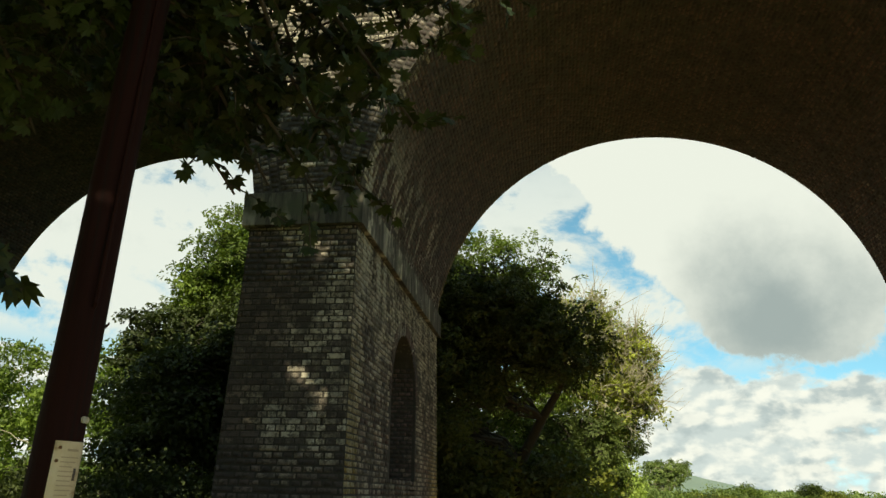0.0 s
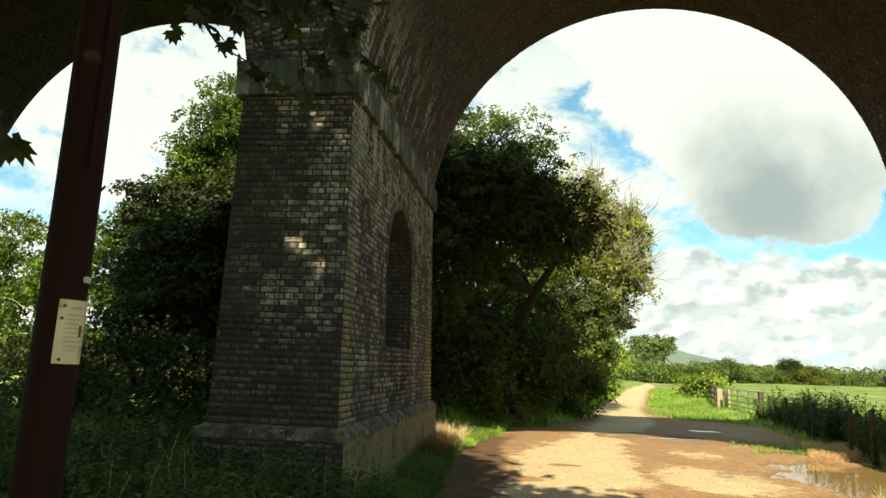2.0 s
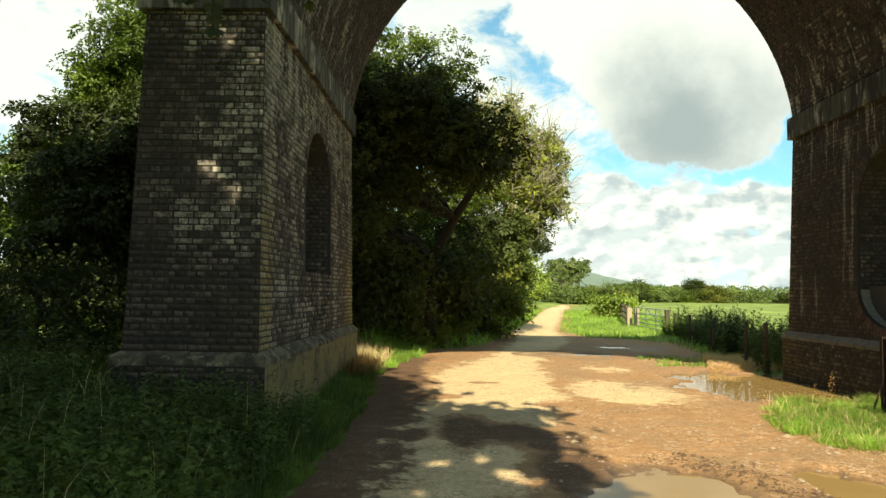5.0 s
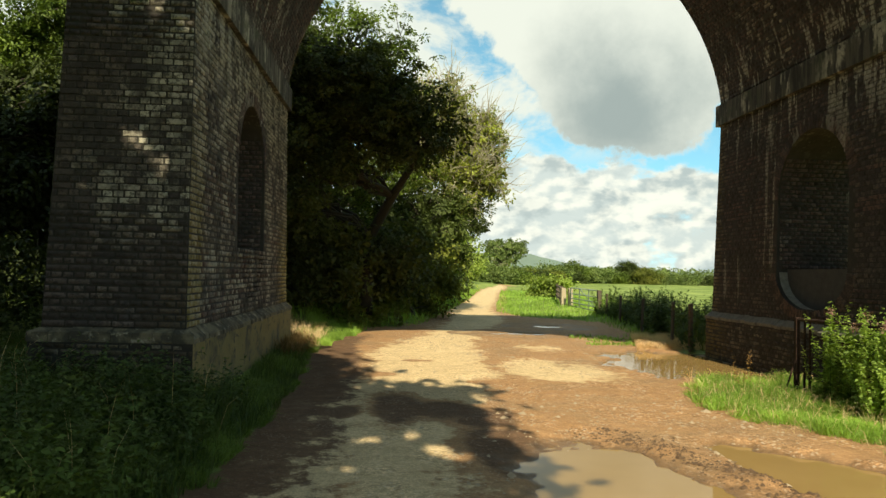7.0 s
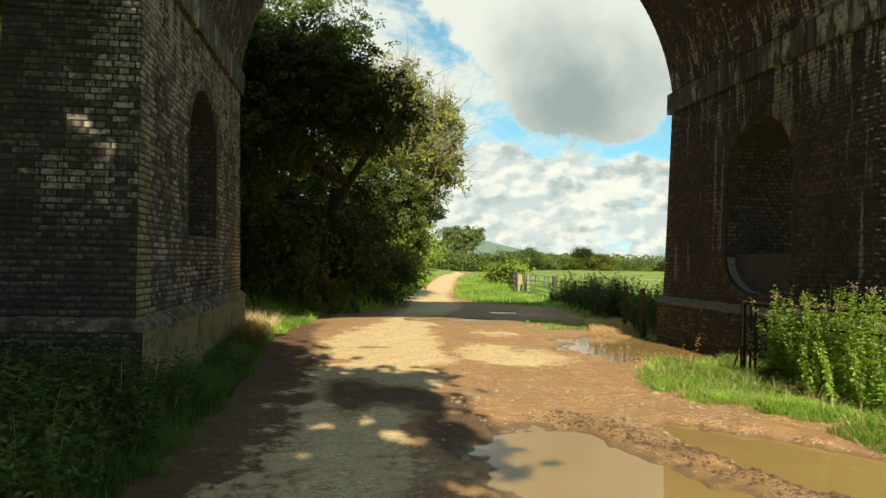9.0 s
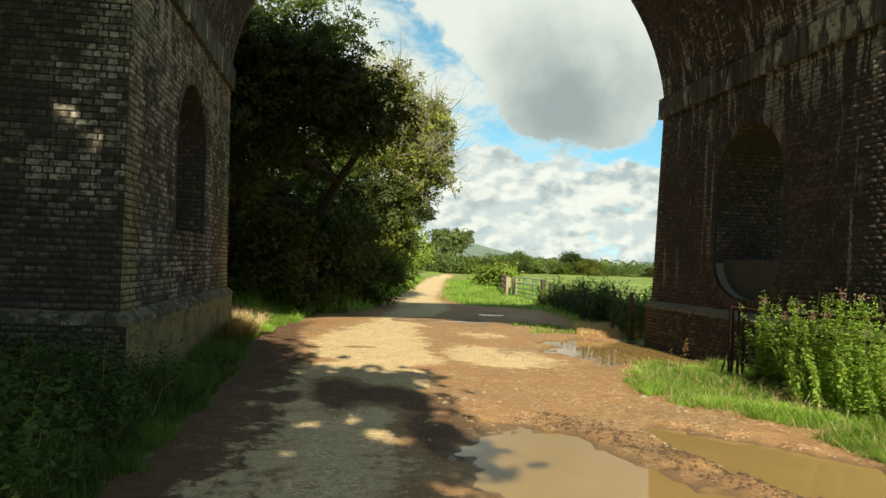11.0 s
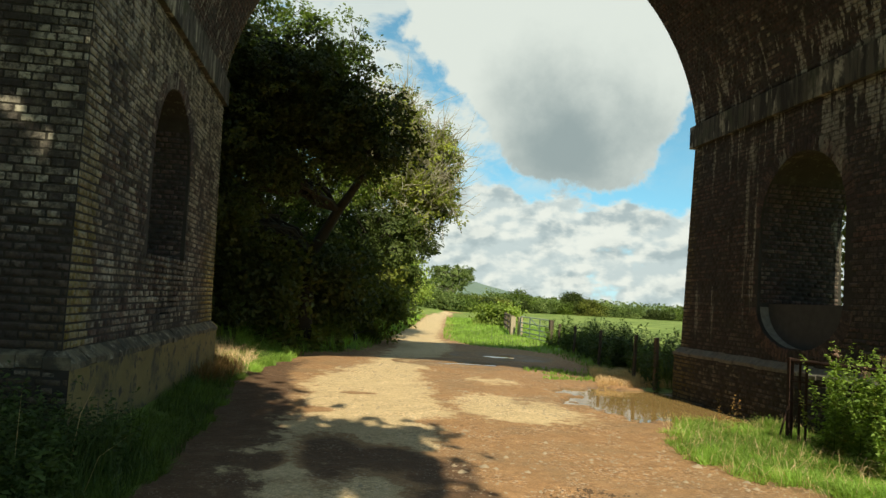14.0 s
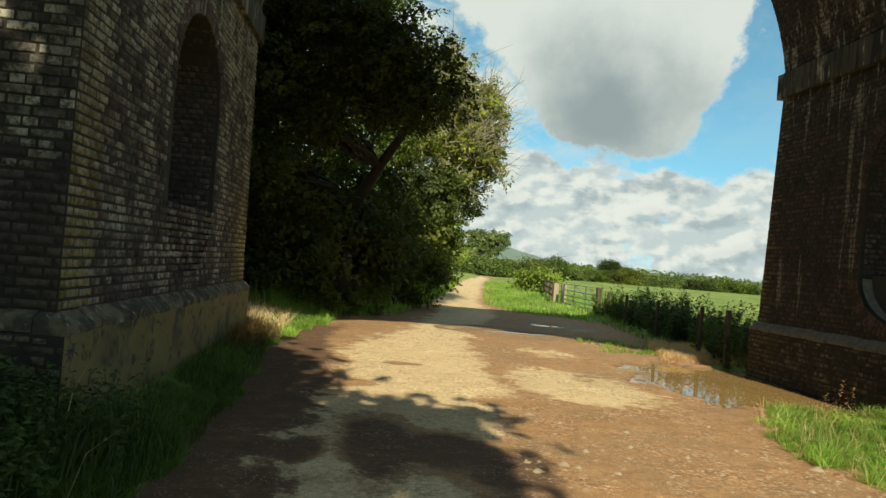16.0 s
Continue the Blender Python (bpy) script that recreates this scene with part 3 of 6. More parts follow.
def hall_clear(u, v, lowest):
    """False inside the opening and its ring. u from the near edge."""
    y = NEAR + u
    return not (v > lowest and abs(y - HALL_Y) < float(hall_half(np.clip(v, HALL_LOW + 0.02, HALL_TOP - 0.001))) + 0.09 and HALL_LOW - 0.06 < v < HALL_TOP + 0.06)


def single_bricks(pier, rows, place, turn, wear):
    """Bricks that stay apart, on meshes shared by length. turn: the way their face looks."""
    shared = {}
    for u0, u1, v0, v1 in rows:
        key = round(u1 - u0, 2)
        if key not in shared:
            bm = bmesh.new()
            box(bm, (-(u1 - u0) / 2 + 0.007, 0, -COURSE / 2 + 0.007), ((u1 - u0) / 2 - 0.007, 0.10, COURSE / 2 - 0.007), 0.005)
            me = bpy.data.meshes.new("brick")
            bm.to_mesh(me)
            bm.free()
            me.materials.append(MAT["brick_single"])
            shared[key] = me
        ob = new("brick", shared[key])
        ob.parent = pier
        at = place(np.array([(u0 + u1) / 2]), np.array([(v0 + v1) / 2]), np.array([0.010 + RNG.normal(0, 0.003)]))[0]
        shake = Euler((RNG.normal(0, 0.006), RNG.normal(0, 0.006), RNG.normal(0, 0.008))).to_matrix().to_4x4()
        ob.matrix_basis = Matrix.Translation(at) @ turn @ shake
        ch = np.array(wear((u0 + u1) / 2, (v0 + v1) / 2), float)
        ob.color = (*np.clip(ch, 0, 1), 1)


def dress_pier(pier, x0, x1, sides, front, loose):
    """Brick skins: inner faces named in sides, the near face; loose: the face whose middle bricks stay apart."""
    depth = FAR - NEAR
    for side in sides:
        sg = 1 if side else -1
        xf = x1 if side else x0

        def place(u, v, out):
            d = drop(v)
            y = (NEAR - BAT_Y * d) + u * (depth + 2 * BAT_Y * d) / depth
            return np.column_stack([xf + sg * (BAT_X * d + out), y, v])

        rows = lay(depth, LEDGE + 0.03, 4.93, lambda u, v: hall_clear(u, v, 1.93 if side else HALL_LOW))
        wear = wear_inner if side else wear_right
        apart = (rows[:, 0] > 0.5) & (rows[:, 1] < 2.2) & (rows[:, 2] > 1.4) & (rows[:, 2] < 3.4) & (loose == "side")
        me = brick_mesh("brickwork", rows[~apart], place, wear, proud=0.008 if side else 0.004)
        put("brickwork", me, pier, kind="stuff")
        single_bricks(pier, rows[apart][:300], place, Matrix.Rotation(math.radians(90 if side else -90), 4, "Z"), wear)
    if front:
        width = x1 - x0

        def place_n(u, v, out):
            d = drop(v)
            x = (x0 - BAT_X * d) + u * (width + 2 * BAT_X * d) / width
            return np.column_stack([x, NEAR - BAT_Y * d - out, v])

        rows = lay(width, LEDGE + 0.03, 4.93, first=1)
        apart = (rows[:, 2] > 2.2) & (rows[:, 2] < 4.2) & (loose == "front")
        me = brick_mesh("brickwork", rows[~apart], place_n, wear_light_front)
        put("brickwork", me, pier, kind="stuff")
        lean = math.atan2(BAT_Y, 4.93 - LEDGE)
        single_bricks(pier, rows[apart][:300], place_n, Matrix.Rotation(-lean, 4, "X"), wear_light_front)


def ring_of_hall(pier, x0, x1, side, sill, inset):
    """The turned ring round the opening, its brick lining, the infill of its foot."""
    sg, xf = (1, x1) if side else (-1, x0)
    r = HALL_W / 2
    bm = bmesh.new()
    box(bm, (-0.03, 0.005, -0.034), (0.012, 0.215, 0.034), 0.004)
    me = bpy.data.meshes.new("ring_brick")
    bm.to_mesh(me)
    bm.free()
    me.materials.append(MAT["brick_single"])
    for k in range(84):
        a = 2 * math.pi * k / 84
        up = math.sin(a) >= 0
        e = r if up else r * 0.62
        y, z = HALL_Y + r * math.cos(a), (HALL_TOP - r if up else HALL_LOW + r * 0.62) + e * math.sin(a)
        if side and z < sill:
            continue
        ob = new("ring_brick", me)
        ob.parent = pier
        m = Matrix.Translation((xf + sg * (BAT_X * float(drop(z)) + float(RNG.normal(0, 0.003))), y, z)) @ Matrix.Rotation(a, 4, "X")
        ob.matrix_basis = m if side else m @ Matrix.Rotation(math.pi, 4, "Y")
        ob.color = (0.30 * float(RNG.uniform()), 0.3, 0.0, 1)
    for y_side in (1, -1):
        width = x1 - x0

        def place(u, v, out):
            return np.column_stack([x0 + u, HALL_Y + y_side * (hall_half(v) - out), v])

        rows = lay(width, sill + 0.01, HALL_TOP - r * 0.35)

        def wear(u, v):
            return 0.03 + 0.35 * smooth(fbm(u * 3, v * 0.8, 43), 0.55, 0.7), 0.25 + 0 * u, 0 * u

        put("opening_lining", brick_mesh("opening_lining", rows, place, wear), pier, kind="stuff")
    # filled foot of the opening
    bm = bmesh.new()
    zs = np.linspace(HALL_LOW + 0.003, sill, 14)
    half = np.array([float(hall_half(z)) for z in zs]) - 0.004
    cols = []
    for x in (x0 + inset, x1 - inset):
        left = [bm.verts.new((x, HALL_Y - h, z)) for h, z in zip(half, zs)]
        right = [bm.verts.new((x, HALL_Y + h, z)) for h, z in zip(half, zs)]
        for k in range(13):
            bm.faces.new((left[k], right[k], right[k + 1], left[k + 1]))
        cols.append((left[-1], right[-1]))
    bm.faces.new((cols[0][0], cols[1][0], cols[1][1], cols[0][1]))
    bmesh.ops.recalc_face_normals(bm, faces=bm.faces)
    part("foot_infill", bm, MAT["infill"], pier, "grey rendered infill in the foot of the opening")
    if side:
        return
    # pale worn lining of the inverted foot
    bm = bmesh.new()
    ring = []
    for k in range(25):
        a = math.pi + math.pi * k / 24
        y, z = HALL_Y + (r - 0.006) * math.cos(a), HALL_LOW + r * 0.62 + (r * 0.62 - 0.006) * math.sin(a)
        ring.append([bm.verts.new((xf - sg * o, y, z)) for o in (0.0, inset)])
    for a, b in zip(ring, ring[1:]):
        bm.faces.new((a[0], a[1], b[1], b[0]))
    part("foot_lining", bm, MAT["worn_lime"], pier, "pale worn lining of the inverted arch")


def plinth(pier, x0, x1, mat, faced):
    bm = bmesh.new()
    gx, gy = 0.10, 0.08
    bx0, bx1, by0, by1 = x0 - BAT_X - gx, x1 + BAT_X + gx, NEAR - BAT_Y - gy, FAR + BAT_Y + gy
    prof = [(0.0, -0.6), (0.0, LEDGE - 0.13)]
    rings = []
    for off, z in prof:
        rings.append([bm.verts.new(c) for c in ((bx0 + off, by0 + off, z), (bx1 - off, by0 + off, z), (bx1 - off, by1 - off, z), (bx0 + off, by1 - off, z))])
    for r0, r1 in zip(rings, rings[1:]):
        for k in range(4):
            bm.faces.new((r0[k], r0[(k + 1) % 4], r1[(k + 1) % 4], r1[k]))
    bm.faces.new(rings[-1])
    if "near" in faced:
        bm.faces.ensure_lookup_table()
        bm.faces[0].material_index = 1
    body = part("plinth", bm, MAT[mat], pier, "ochre stained rendered plinth" if mat == "plinth" else "dark brick plinth")
    body.data.materials.append(MAT["mortar"])
    for face in faced:
        if face == "near":
            rows = lay(bx1 - bx0, 0.0, LEDGE - 0.14)

            def place(u, v, out):
                return np.column_stack([bx0 + u, by0 - out, v])
        else:
            rows = lay(by1 - by0, -0.3, LEDGE - 0.14)

            def place(u, v, out):
                return np.column_stack([bx0 - out, by0 + u, v])

        def wear(u, v):
            return 0.18 + 0.30 * fbm(u * 2, v * 2, 92), 0.02 + 0 * u, 0.5 * smooth(u, 6.0, 7.2) if face != "near" else 0.3 * fbm(u, v, 93)

        put("plinth_brickwork", brick_mesh("plinth_brickwork", rows, place, wear, proud=0.003), pier, kind="stuff")
    # weathered stones of the sloping ledge, laid end to end
    runs = [((bx0, by0), (bx1, by0), (0, 1)), ((bx1, by0), (bx1, by1), (-1, 0)), ((bx1, by1), (bx0, by1), (0, -1)), ((bx0, by1), (bx0, by0), (1, 0))]
    for (ax, ay), (ex_, ey), (nx, ny) in runs:
        length = math.hypot(ex_ - ax, ey - ay)
        count = max(2, round(length / 0.225))
        for k in range(count):
            bm = bmesh.new()
            t0, t1 = k / count, (k + 1) / count
            gap = 0.004 / length
            lift = float(RNG.normal(0, 0.005))
            sec = [(-0.012 + lift, LEDGE - 0.128), (-0.012 + lift, LEDGE - 0.075), (gx - 0.002, LEDGE + 0.028), (gx - 0.002, LEDGE - 0.128)]
            if ny == 1:      # upright face with a thin worn lip
                sec[1] = (-0.012 + lift, LEDGE - 0.022)
            mit = 1.0
            ends = []
            for t, s in ((t0 + gap, -1 if k == 0 else 0), (t1 - gap, 1 if k == count - 1 else 0)):
                ring = []
                for o, z in sec:
                    px = ax + (ex_ - ax) * t + nx * o - (ex_ - ax) / length * o * s * mit
                    py = ay + (ey - ay) * t + ny * o - (ey - ay) / length * o * s * mit
                    ring.append(bm.verts.new((px, py, z + lift)))
                ends.append(ring)
            for q in range(4):
                bm.faces.new((ends[0][q], ends[0][(q + 1) % 4], ends[1][(q + 1) % 4], ends[1][q]))
            bm.faces.new(ends[0][::-1])
            bm.faces.new(ends[1])
            bmesh.ops.recalc_face_normals(bm, faces=bm.faces)
            part("ledge_stone", bm, MAT["ledge_pale" if mat == "mortar" else "ledge"], pier)


def string_course(pier, x0, x1):
    g = 0.085
    bx0, bx1, by0, by1 = x0 - g, x1 + g, NEAR - g, FAR + g
    z0, z1 = 4.93, SPRING
    for (ax, ay), (ex_, ey), (nx, ny) in (((bx0, by0), (bx1, by0), (0, 1)), ((bx1, by0 + 0.4), (bx1, by1 - 0.4), (-1, 0)), ((bx1, by1), (bx0, by1), (0, -1)), ((bx0, by1 - 0.4), (bx0, by0 + 0.4), (1, 0))):
        length = math.hypot(ex_ - ax, ey - ay)
        count = max(2, round(length / 0.85))
        for k in range(count):
            t0, t1 = k / count + 0.003 / length, (k + 1) / count - 0.003 / length
            pts = [(ax + (ex_ - ax) * t, ay + (ey - ay) * t) for t in (t0, t1)]
            pts += [(px + nx * 0.4, py + ny * 0.4) for px, py in pts]
            bm = bmesh.new()
            box(bm, (min(q[0] for q in pts), min(q[1] for q in pts), z0), (max(q[0] for q in pts), max(q[1] for q in pts), z1 + float(RNG.normal(0, 0.003))), 0.005)
            part("string_stone", bm, MAT["stone"], pier)


PIERS = []
for k, x0 in enumerate(PIER_X):
    x1 = x0 + THICK
    pier = part("pier", pier_shell(x0, x1, 1.9), MAT["mortar"], viaduct, "battered brick pier pierced by an arched opening")
    pier.matrix_basis = AXIS
    PIERS.append(pier)
    plinth(pier, x0, x1, "mortar" if k == 2 else "plinth", {1: ("near",), 2: ("side",)}.get(k, ()))
    string_course(pier, x0, x1)
    if k == 1:
        dress_pier(pier, x0, x1, (1,), True, "front")
        ring_of_hall(pier, x0, x1, 1, 1.93, 0.03)
    elif k == 2:
        dress_pier(pier, x0, x1, (0,), True, "side")
        ring_of_hall(pier, x0, x1, 0, 1.87, 0.15)
    elif k == 0:
        dress_pier(pier, x0, x1, (1,), False, "")


# deck: spandrels and barrels, bay by bay, in one body
def deck_body():
    bm = bmesh.new()
    xa, xb = PIER_X[0], PIER_X[-1] + THICK
    pts = [(xa, SPRING - 0.02)]
    for k in range(3):
        cx = PIER_X[k] + THICK + SPAN / 2
        a0 = math.asin((SPRING - 0.02 - RISE_Z) / RADIUS)
        pts.append((PIER_X[k] + THICK, SPRING - 0.02))
        for j in range(41):
            a = math.pi - a0 - (math.pi - 2 * a0) * j / 40
            pts.append((cx + RADIUS * math.cos(a), RISE_Z + RADIUS * math.sin(a)))
        pts.append((PIER_X[k + 1], SPRING - 0.02))
    pts += [(xb, SPRING - 0.02), (xb, TOP), (xa, TOP)]
    clean = [pts[0]]
    for q in pts[1:]:
        if math.dist(q, clean[-1]) > 0.01:
            clean.append(q)
    rings = []
    for y in (NEAR, FAR):
        ring = [bm.verts.new((x, y, z)) for x, z in clean]
        edges = [bm.edges.new((a, b)) for a, b in zip(ring, ring[1:] + ring[:1])]
        bmesh.ops.triangle_fill(bm, use_beauty=True, edges=edges)
        rings.append(ring)
    n = len(clean)
    for k in range(n):
        bm.faces.new((rings[0][k], rings[0][(k + 1) % n], rings[1][(k + 1) % n], rings[1][k]))
    bmesh.ops.recalc_face_normals(bm, faces=bm.faces)
    return bm


deck = part("deck", deck_body(), MAT["pale_mortar"], viaduct, "dark brick spandrels and arch barrels of the deck")
deck.matrix_basis = AXIS


def barrel(cx, wear):
    length = FAR - NEAR
    a0 = math.asin((SPRING - RISE_Z) / RADIUS)
    arc = (math.pi - 2 * a0) * RADIUS

    def place(u, v, out):
        a = math.pi - a0 - v / RADIUS
        r = RADIUS - out
        return np.column_stack([cx + r * np.cos(a), NEAR + u, RISE_Z + r * np.sin(a)])

    rows = lay(length, 0.0, arc - 0.001)
    put("barrel_brickwork", brick_mesh("barrel_brickwork", rows, place, wear, proud=0.007), deck, kind="stuff")


def wear_barrel(u, v):
    arc = 12.7
    edge = np.minimum(v, arc - v)
    runs = smooth(fbm(u * 3.4, v * 0.9, 51), 0.58, 0.72) * smooth(edge, 3.2, 0.4)
    lip = smooth(u, 0.34, 0.22) * smooth(edge, 5.5, 1.5)
    pale = 0.01 + 0.05 * smooth(edge, 3.0, 0.0) + 0.6 * runs + 0.8 * lip
    moss = 0.9 * smooth(u, 6.6, 6.95) * smooth(v, 4.0, 1.0)
    return pale, 0.15 + 0.25 * fbm(u * 1.3, v, 52), moss


barrel(PIER_X[1] + THICK + SPAN / 2, wear_barrel)
barrel(PIER_X[0] + THICK + SPAN / 2, wear_barrel)


def spandrel(x_lo, x_hi):
    """The near face above a pier: turned rings of the arches and coursed bricks between them."""
    rows = []
    cs = [PIER_X[0] + THICK + SPAN / 2, PIER_X[1] + THICK + SPAN / 2, PIER_X[2] + THICK + SPAN / 2]

    def keep(u, v):
        x = x_lo + u
        return all((x - c) ** 2 + (v - RISE_Z) ** 2 > (RADIUS + 0.47) ** 2 for c in cs)

    rows = lay(x_hi - x_lo, SPRING, TOP, keep)

    def place(u, v, out):
        return np.column_stack([x_lo + u, np.full(len(np.atleast_1d(u)), NEAR) - out, v])

    def wear(u, v):
        # the paler top from 6.8 m up paints sunlight onto the courses
        pale = 0.30 + 0.5 * smooth(fbm(u, v, 61), 0.35, 0.65) + 0.7 * smooth(v, 6.8, 7.8)
        return pale, 0.45 * smooth(v, 6.5, 8.5) * fbm(u * 3, v * 3, 62), 0 * u

    put("spandrel_brickwork", brick_mesh("spandrel_brickwork", rows, place, wear), deck, kind="stuff")
    for c in cs[:2]:
        bricks = []
        for ring in range(4):
            r0 = RADIUS + 0.004 + ring * 0.116
            count = int(math.pi * r0 / COURSE)
            for q in range(count):
                a = math.pi * (q + 0.5 * ring) / count
                if RISE_Z + r0 * math.sin(a) > SPRING and x_lo - 0.3 < c + r0 * math.cos(a) < x_hi + 0.3:
                    bricks.append((r0, r0 + 0.113, a * r0, a * r0 + math.pi * r0 / count))
        bricks = np.array(bricks)

        def place_r(u, v, out, c=c):
            ring_r = RADIUS + 0.004 + 0.116 * np.clip(np.floor((u - RADIUS - 0.004 + 0.002) / 0.116), 0, 3)
            a = v / ring_r
            return np.column_stack([c + u * np.cos(a), NEAR - out, RISE_Z + u * np.sin(a)])

        def wear_r(u, v):
            return 0.25 + 0.5 * fbm(u * 9, v * 1.2, 63), 0.15 + 0 * u, 0 * u

        put("arch_ring", brick_mesh("arch_ring", bricks, place_r, wear_r), deck, "turned brick ring of the arch face", kind="stuff")


spandrel(-6.2, 1.2)
# coping of the parapet
for x in np.arange(PIER_X[0], PIER_X[-1] + THICK, 1.1):
    for y in (NEAR - 0.06, FAR - 0.34):
        bm = bmesh.new()
        box(bm, (x, y, TOP), (min(x + 1.094, PIER_X[-1] + THICK), y + 0.40, TOP + 0.10), 0.02)
        part("coping_stone", bm, MAT["stone"], deck)

# ---------------------------------------------------------------- ground
LANE_L = ([-40, 4, 9, 13, 17, 19, 21, 23, 26, 33, 45, 59, 82, 140], [-1.3, -1.25, -1.05, -1.15, -1.35, -0.95, -0.4, 1.1, 1.7, 3.0, 5.2, 7.4, 13.0, 24.0])
LANE_R = ([-40, 4, 6.8, 7.5, 8.3, 9.9, 11.4, 12.3, 15.8, 19.5, 21, 25.6, 27.4, 28.4, 32, 38, 45, 54, 80, 140], [6.2, 5.9, 4.85, 5.05, 4.45, 4.1, 4.55, 5.3, 6.6, 6.3, 7.3, 7.7, 7.0, 5.4, 5.05, 6.0, 7.2, 8.7, 13.2, 24.0])
# puddles: centre, radii, turn, depth
PUDDLES = [(2.30, 5.6, 0.98, 2.50, -0.20, 0.095), (4.15, 6.2, 0.66, 1.95, -0.30, 0.13), (6.20, 14.5, 1.65, 2.15, 0.0, 0.33),
           (6.35, 13.3, 1.75, 1.05, 0.0, 0.33),
           (3.9, 20.8, 0.85, 0.34, 0.0, 0.13), (5.4, 23.8, 0.45, 0.5, 0.0, 0.12)]
WATER = [-0.035, -0.040, -0.030, None, -0.004, -0.004]


def ground_z(x, y):
    x, y = np.asarray(x, float), np.asarray(y, float)
    lane_l, lane_r = np.interp(y, *LANE_L), np.interp(y, *LANE_R)
    bumps = (fbm(x * 0.8, y * 0.8, 11) - 0.5) * 0.06 + (fbm(x * 3.5, y * 3.5, 12) - 0.5) * 0.022
    near = smooth(y, 60, 30)
    z = bumps * near + 0.02
    z = z + 0.24 * smooth(lane_l - x, -0.05, 1.5) + 0.35 * smooth(lane_l - x, 1.5, 6.0)
    z = z + 0.5 * smooth(lane_l - x, 0.0, 2.2) * smooth(y, 18.5, 22) * smooth(y, 60, 40)
    z = z + 0.06 * smooth(x - lane_r, 0.0, 0.8) * smooth(y, 13, 9)
    z = z + 0.10 * smooth(x, 7.4, 8.6)
    z = z + 0.003 * np.clip(y - 32, 0, 150)
    for cx, cy, rx, ry, turn, depth in PUDDLES:
        c, s = math.cos(turn), math.sin(turn)
        u, v = ((x - cx) * c - (y - cy) * s) / rx, ((x - cx) * s + (y - cy) * c) / ry
        r = np.sqrt(u * u + v * v) + (fbm(x * 1.7, y * 1.7, 17) - 0.5) * 0.55 + (fbm(x * 5.5, y * 5.5, 18) - 0.5) * 0.35
        z = z - depth * smooth(r, 1.25, 0.55)
    # churned ridge between two wheel ruts
    ridge = np.exp(-((x - 3.02 - 0.43 * (7 - y)) / 0.15) ** 2) * smooth(y, 8.2, 7.2) * smooth(y, 3.0, 4.0)
    z = z + ridge * 0.036 * (1.7 * fbm(x * 4.5, y * 4.5, 19) - 0.1)
    z = z + (fbm(x * 8.0, y * 8.0, 14) - 0.5) * 0.022 * near * smooth(x, 1.6, 2.6) * smooth(y, 12, 9)
    return z


def axis(stops):
    out = [stops[0][0]]
    for (a, _), (b, step) in zip(stops, stops[1:]):
        n = max(1, int(round((b - a) / step)))
        out += list(a + (b - a) * (np.arange(n) + 1) / n)
    return np.array(out)


gx_ = axis([(-3500, 0), (-400, 500), (-60, 40), (-14, 2.0), (-4.5, 0.35), (8.0, 0.055), (14, 0.4), (70, 3.0), (500, 40), (3500, 500)])
gy_ = axis([(-3500, 0), (-60, 400), (-4, 3.0), (3, 0.4), (17, 0.055), (27, 0.16), (60, 0.6), (180, 4.0), (600, 40), (4200, 450)])
GX, GY = np.meshgrid(gx_, gy_)
GZ = ground_z(GX, GY)
nx_, ny_ = len(gx_), len(gy_)
idx = np.arange(nx_ * ny_).reshape(ny_, nx_)
faces = np.stack([idx[:-1, :-1], idx[:-1, 1:], idx[1:, 1:], idx[1:, :-1]], -1).reshape(-1, 4)
me = quick_mesh("ground", np.column_stack([GX.ravel(), GY.ravel(), GZ.ravel()]), faces, MAT["ground"])


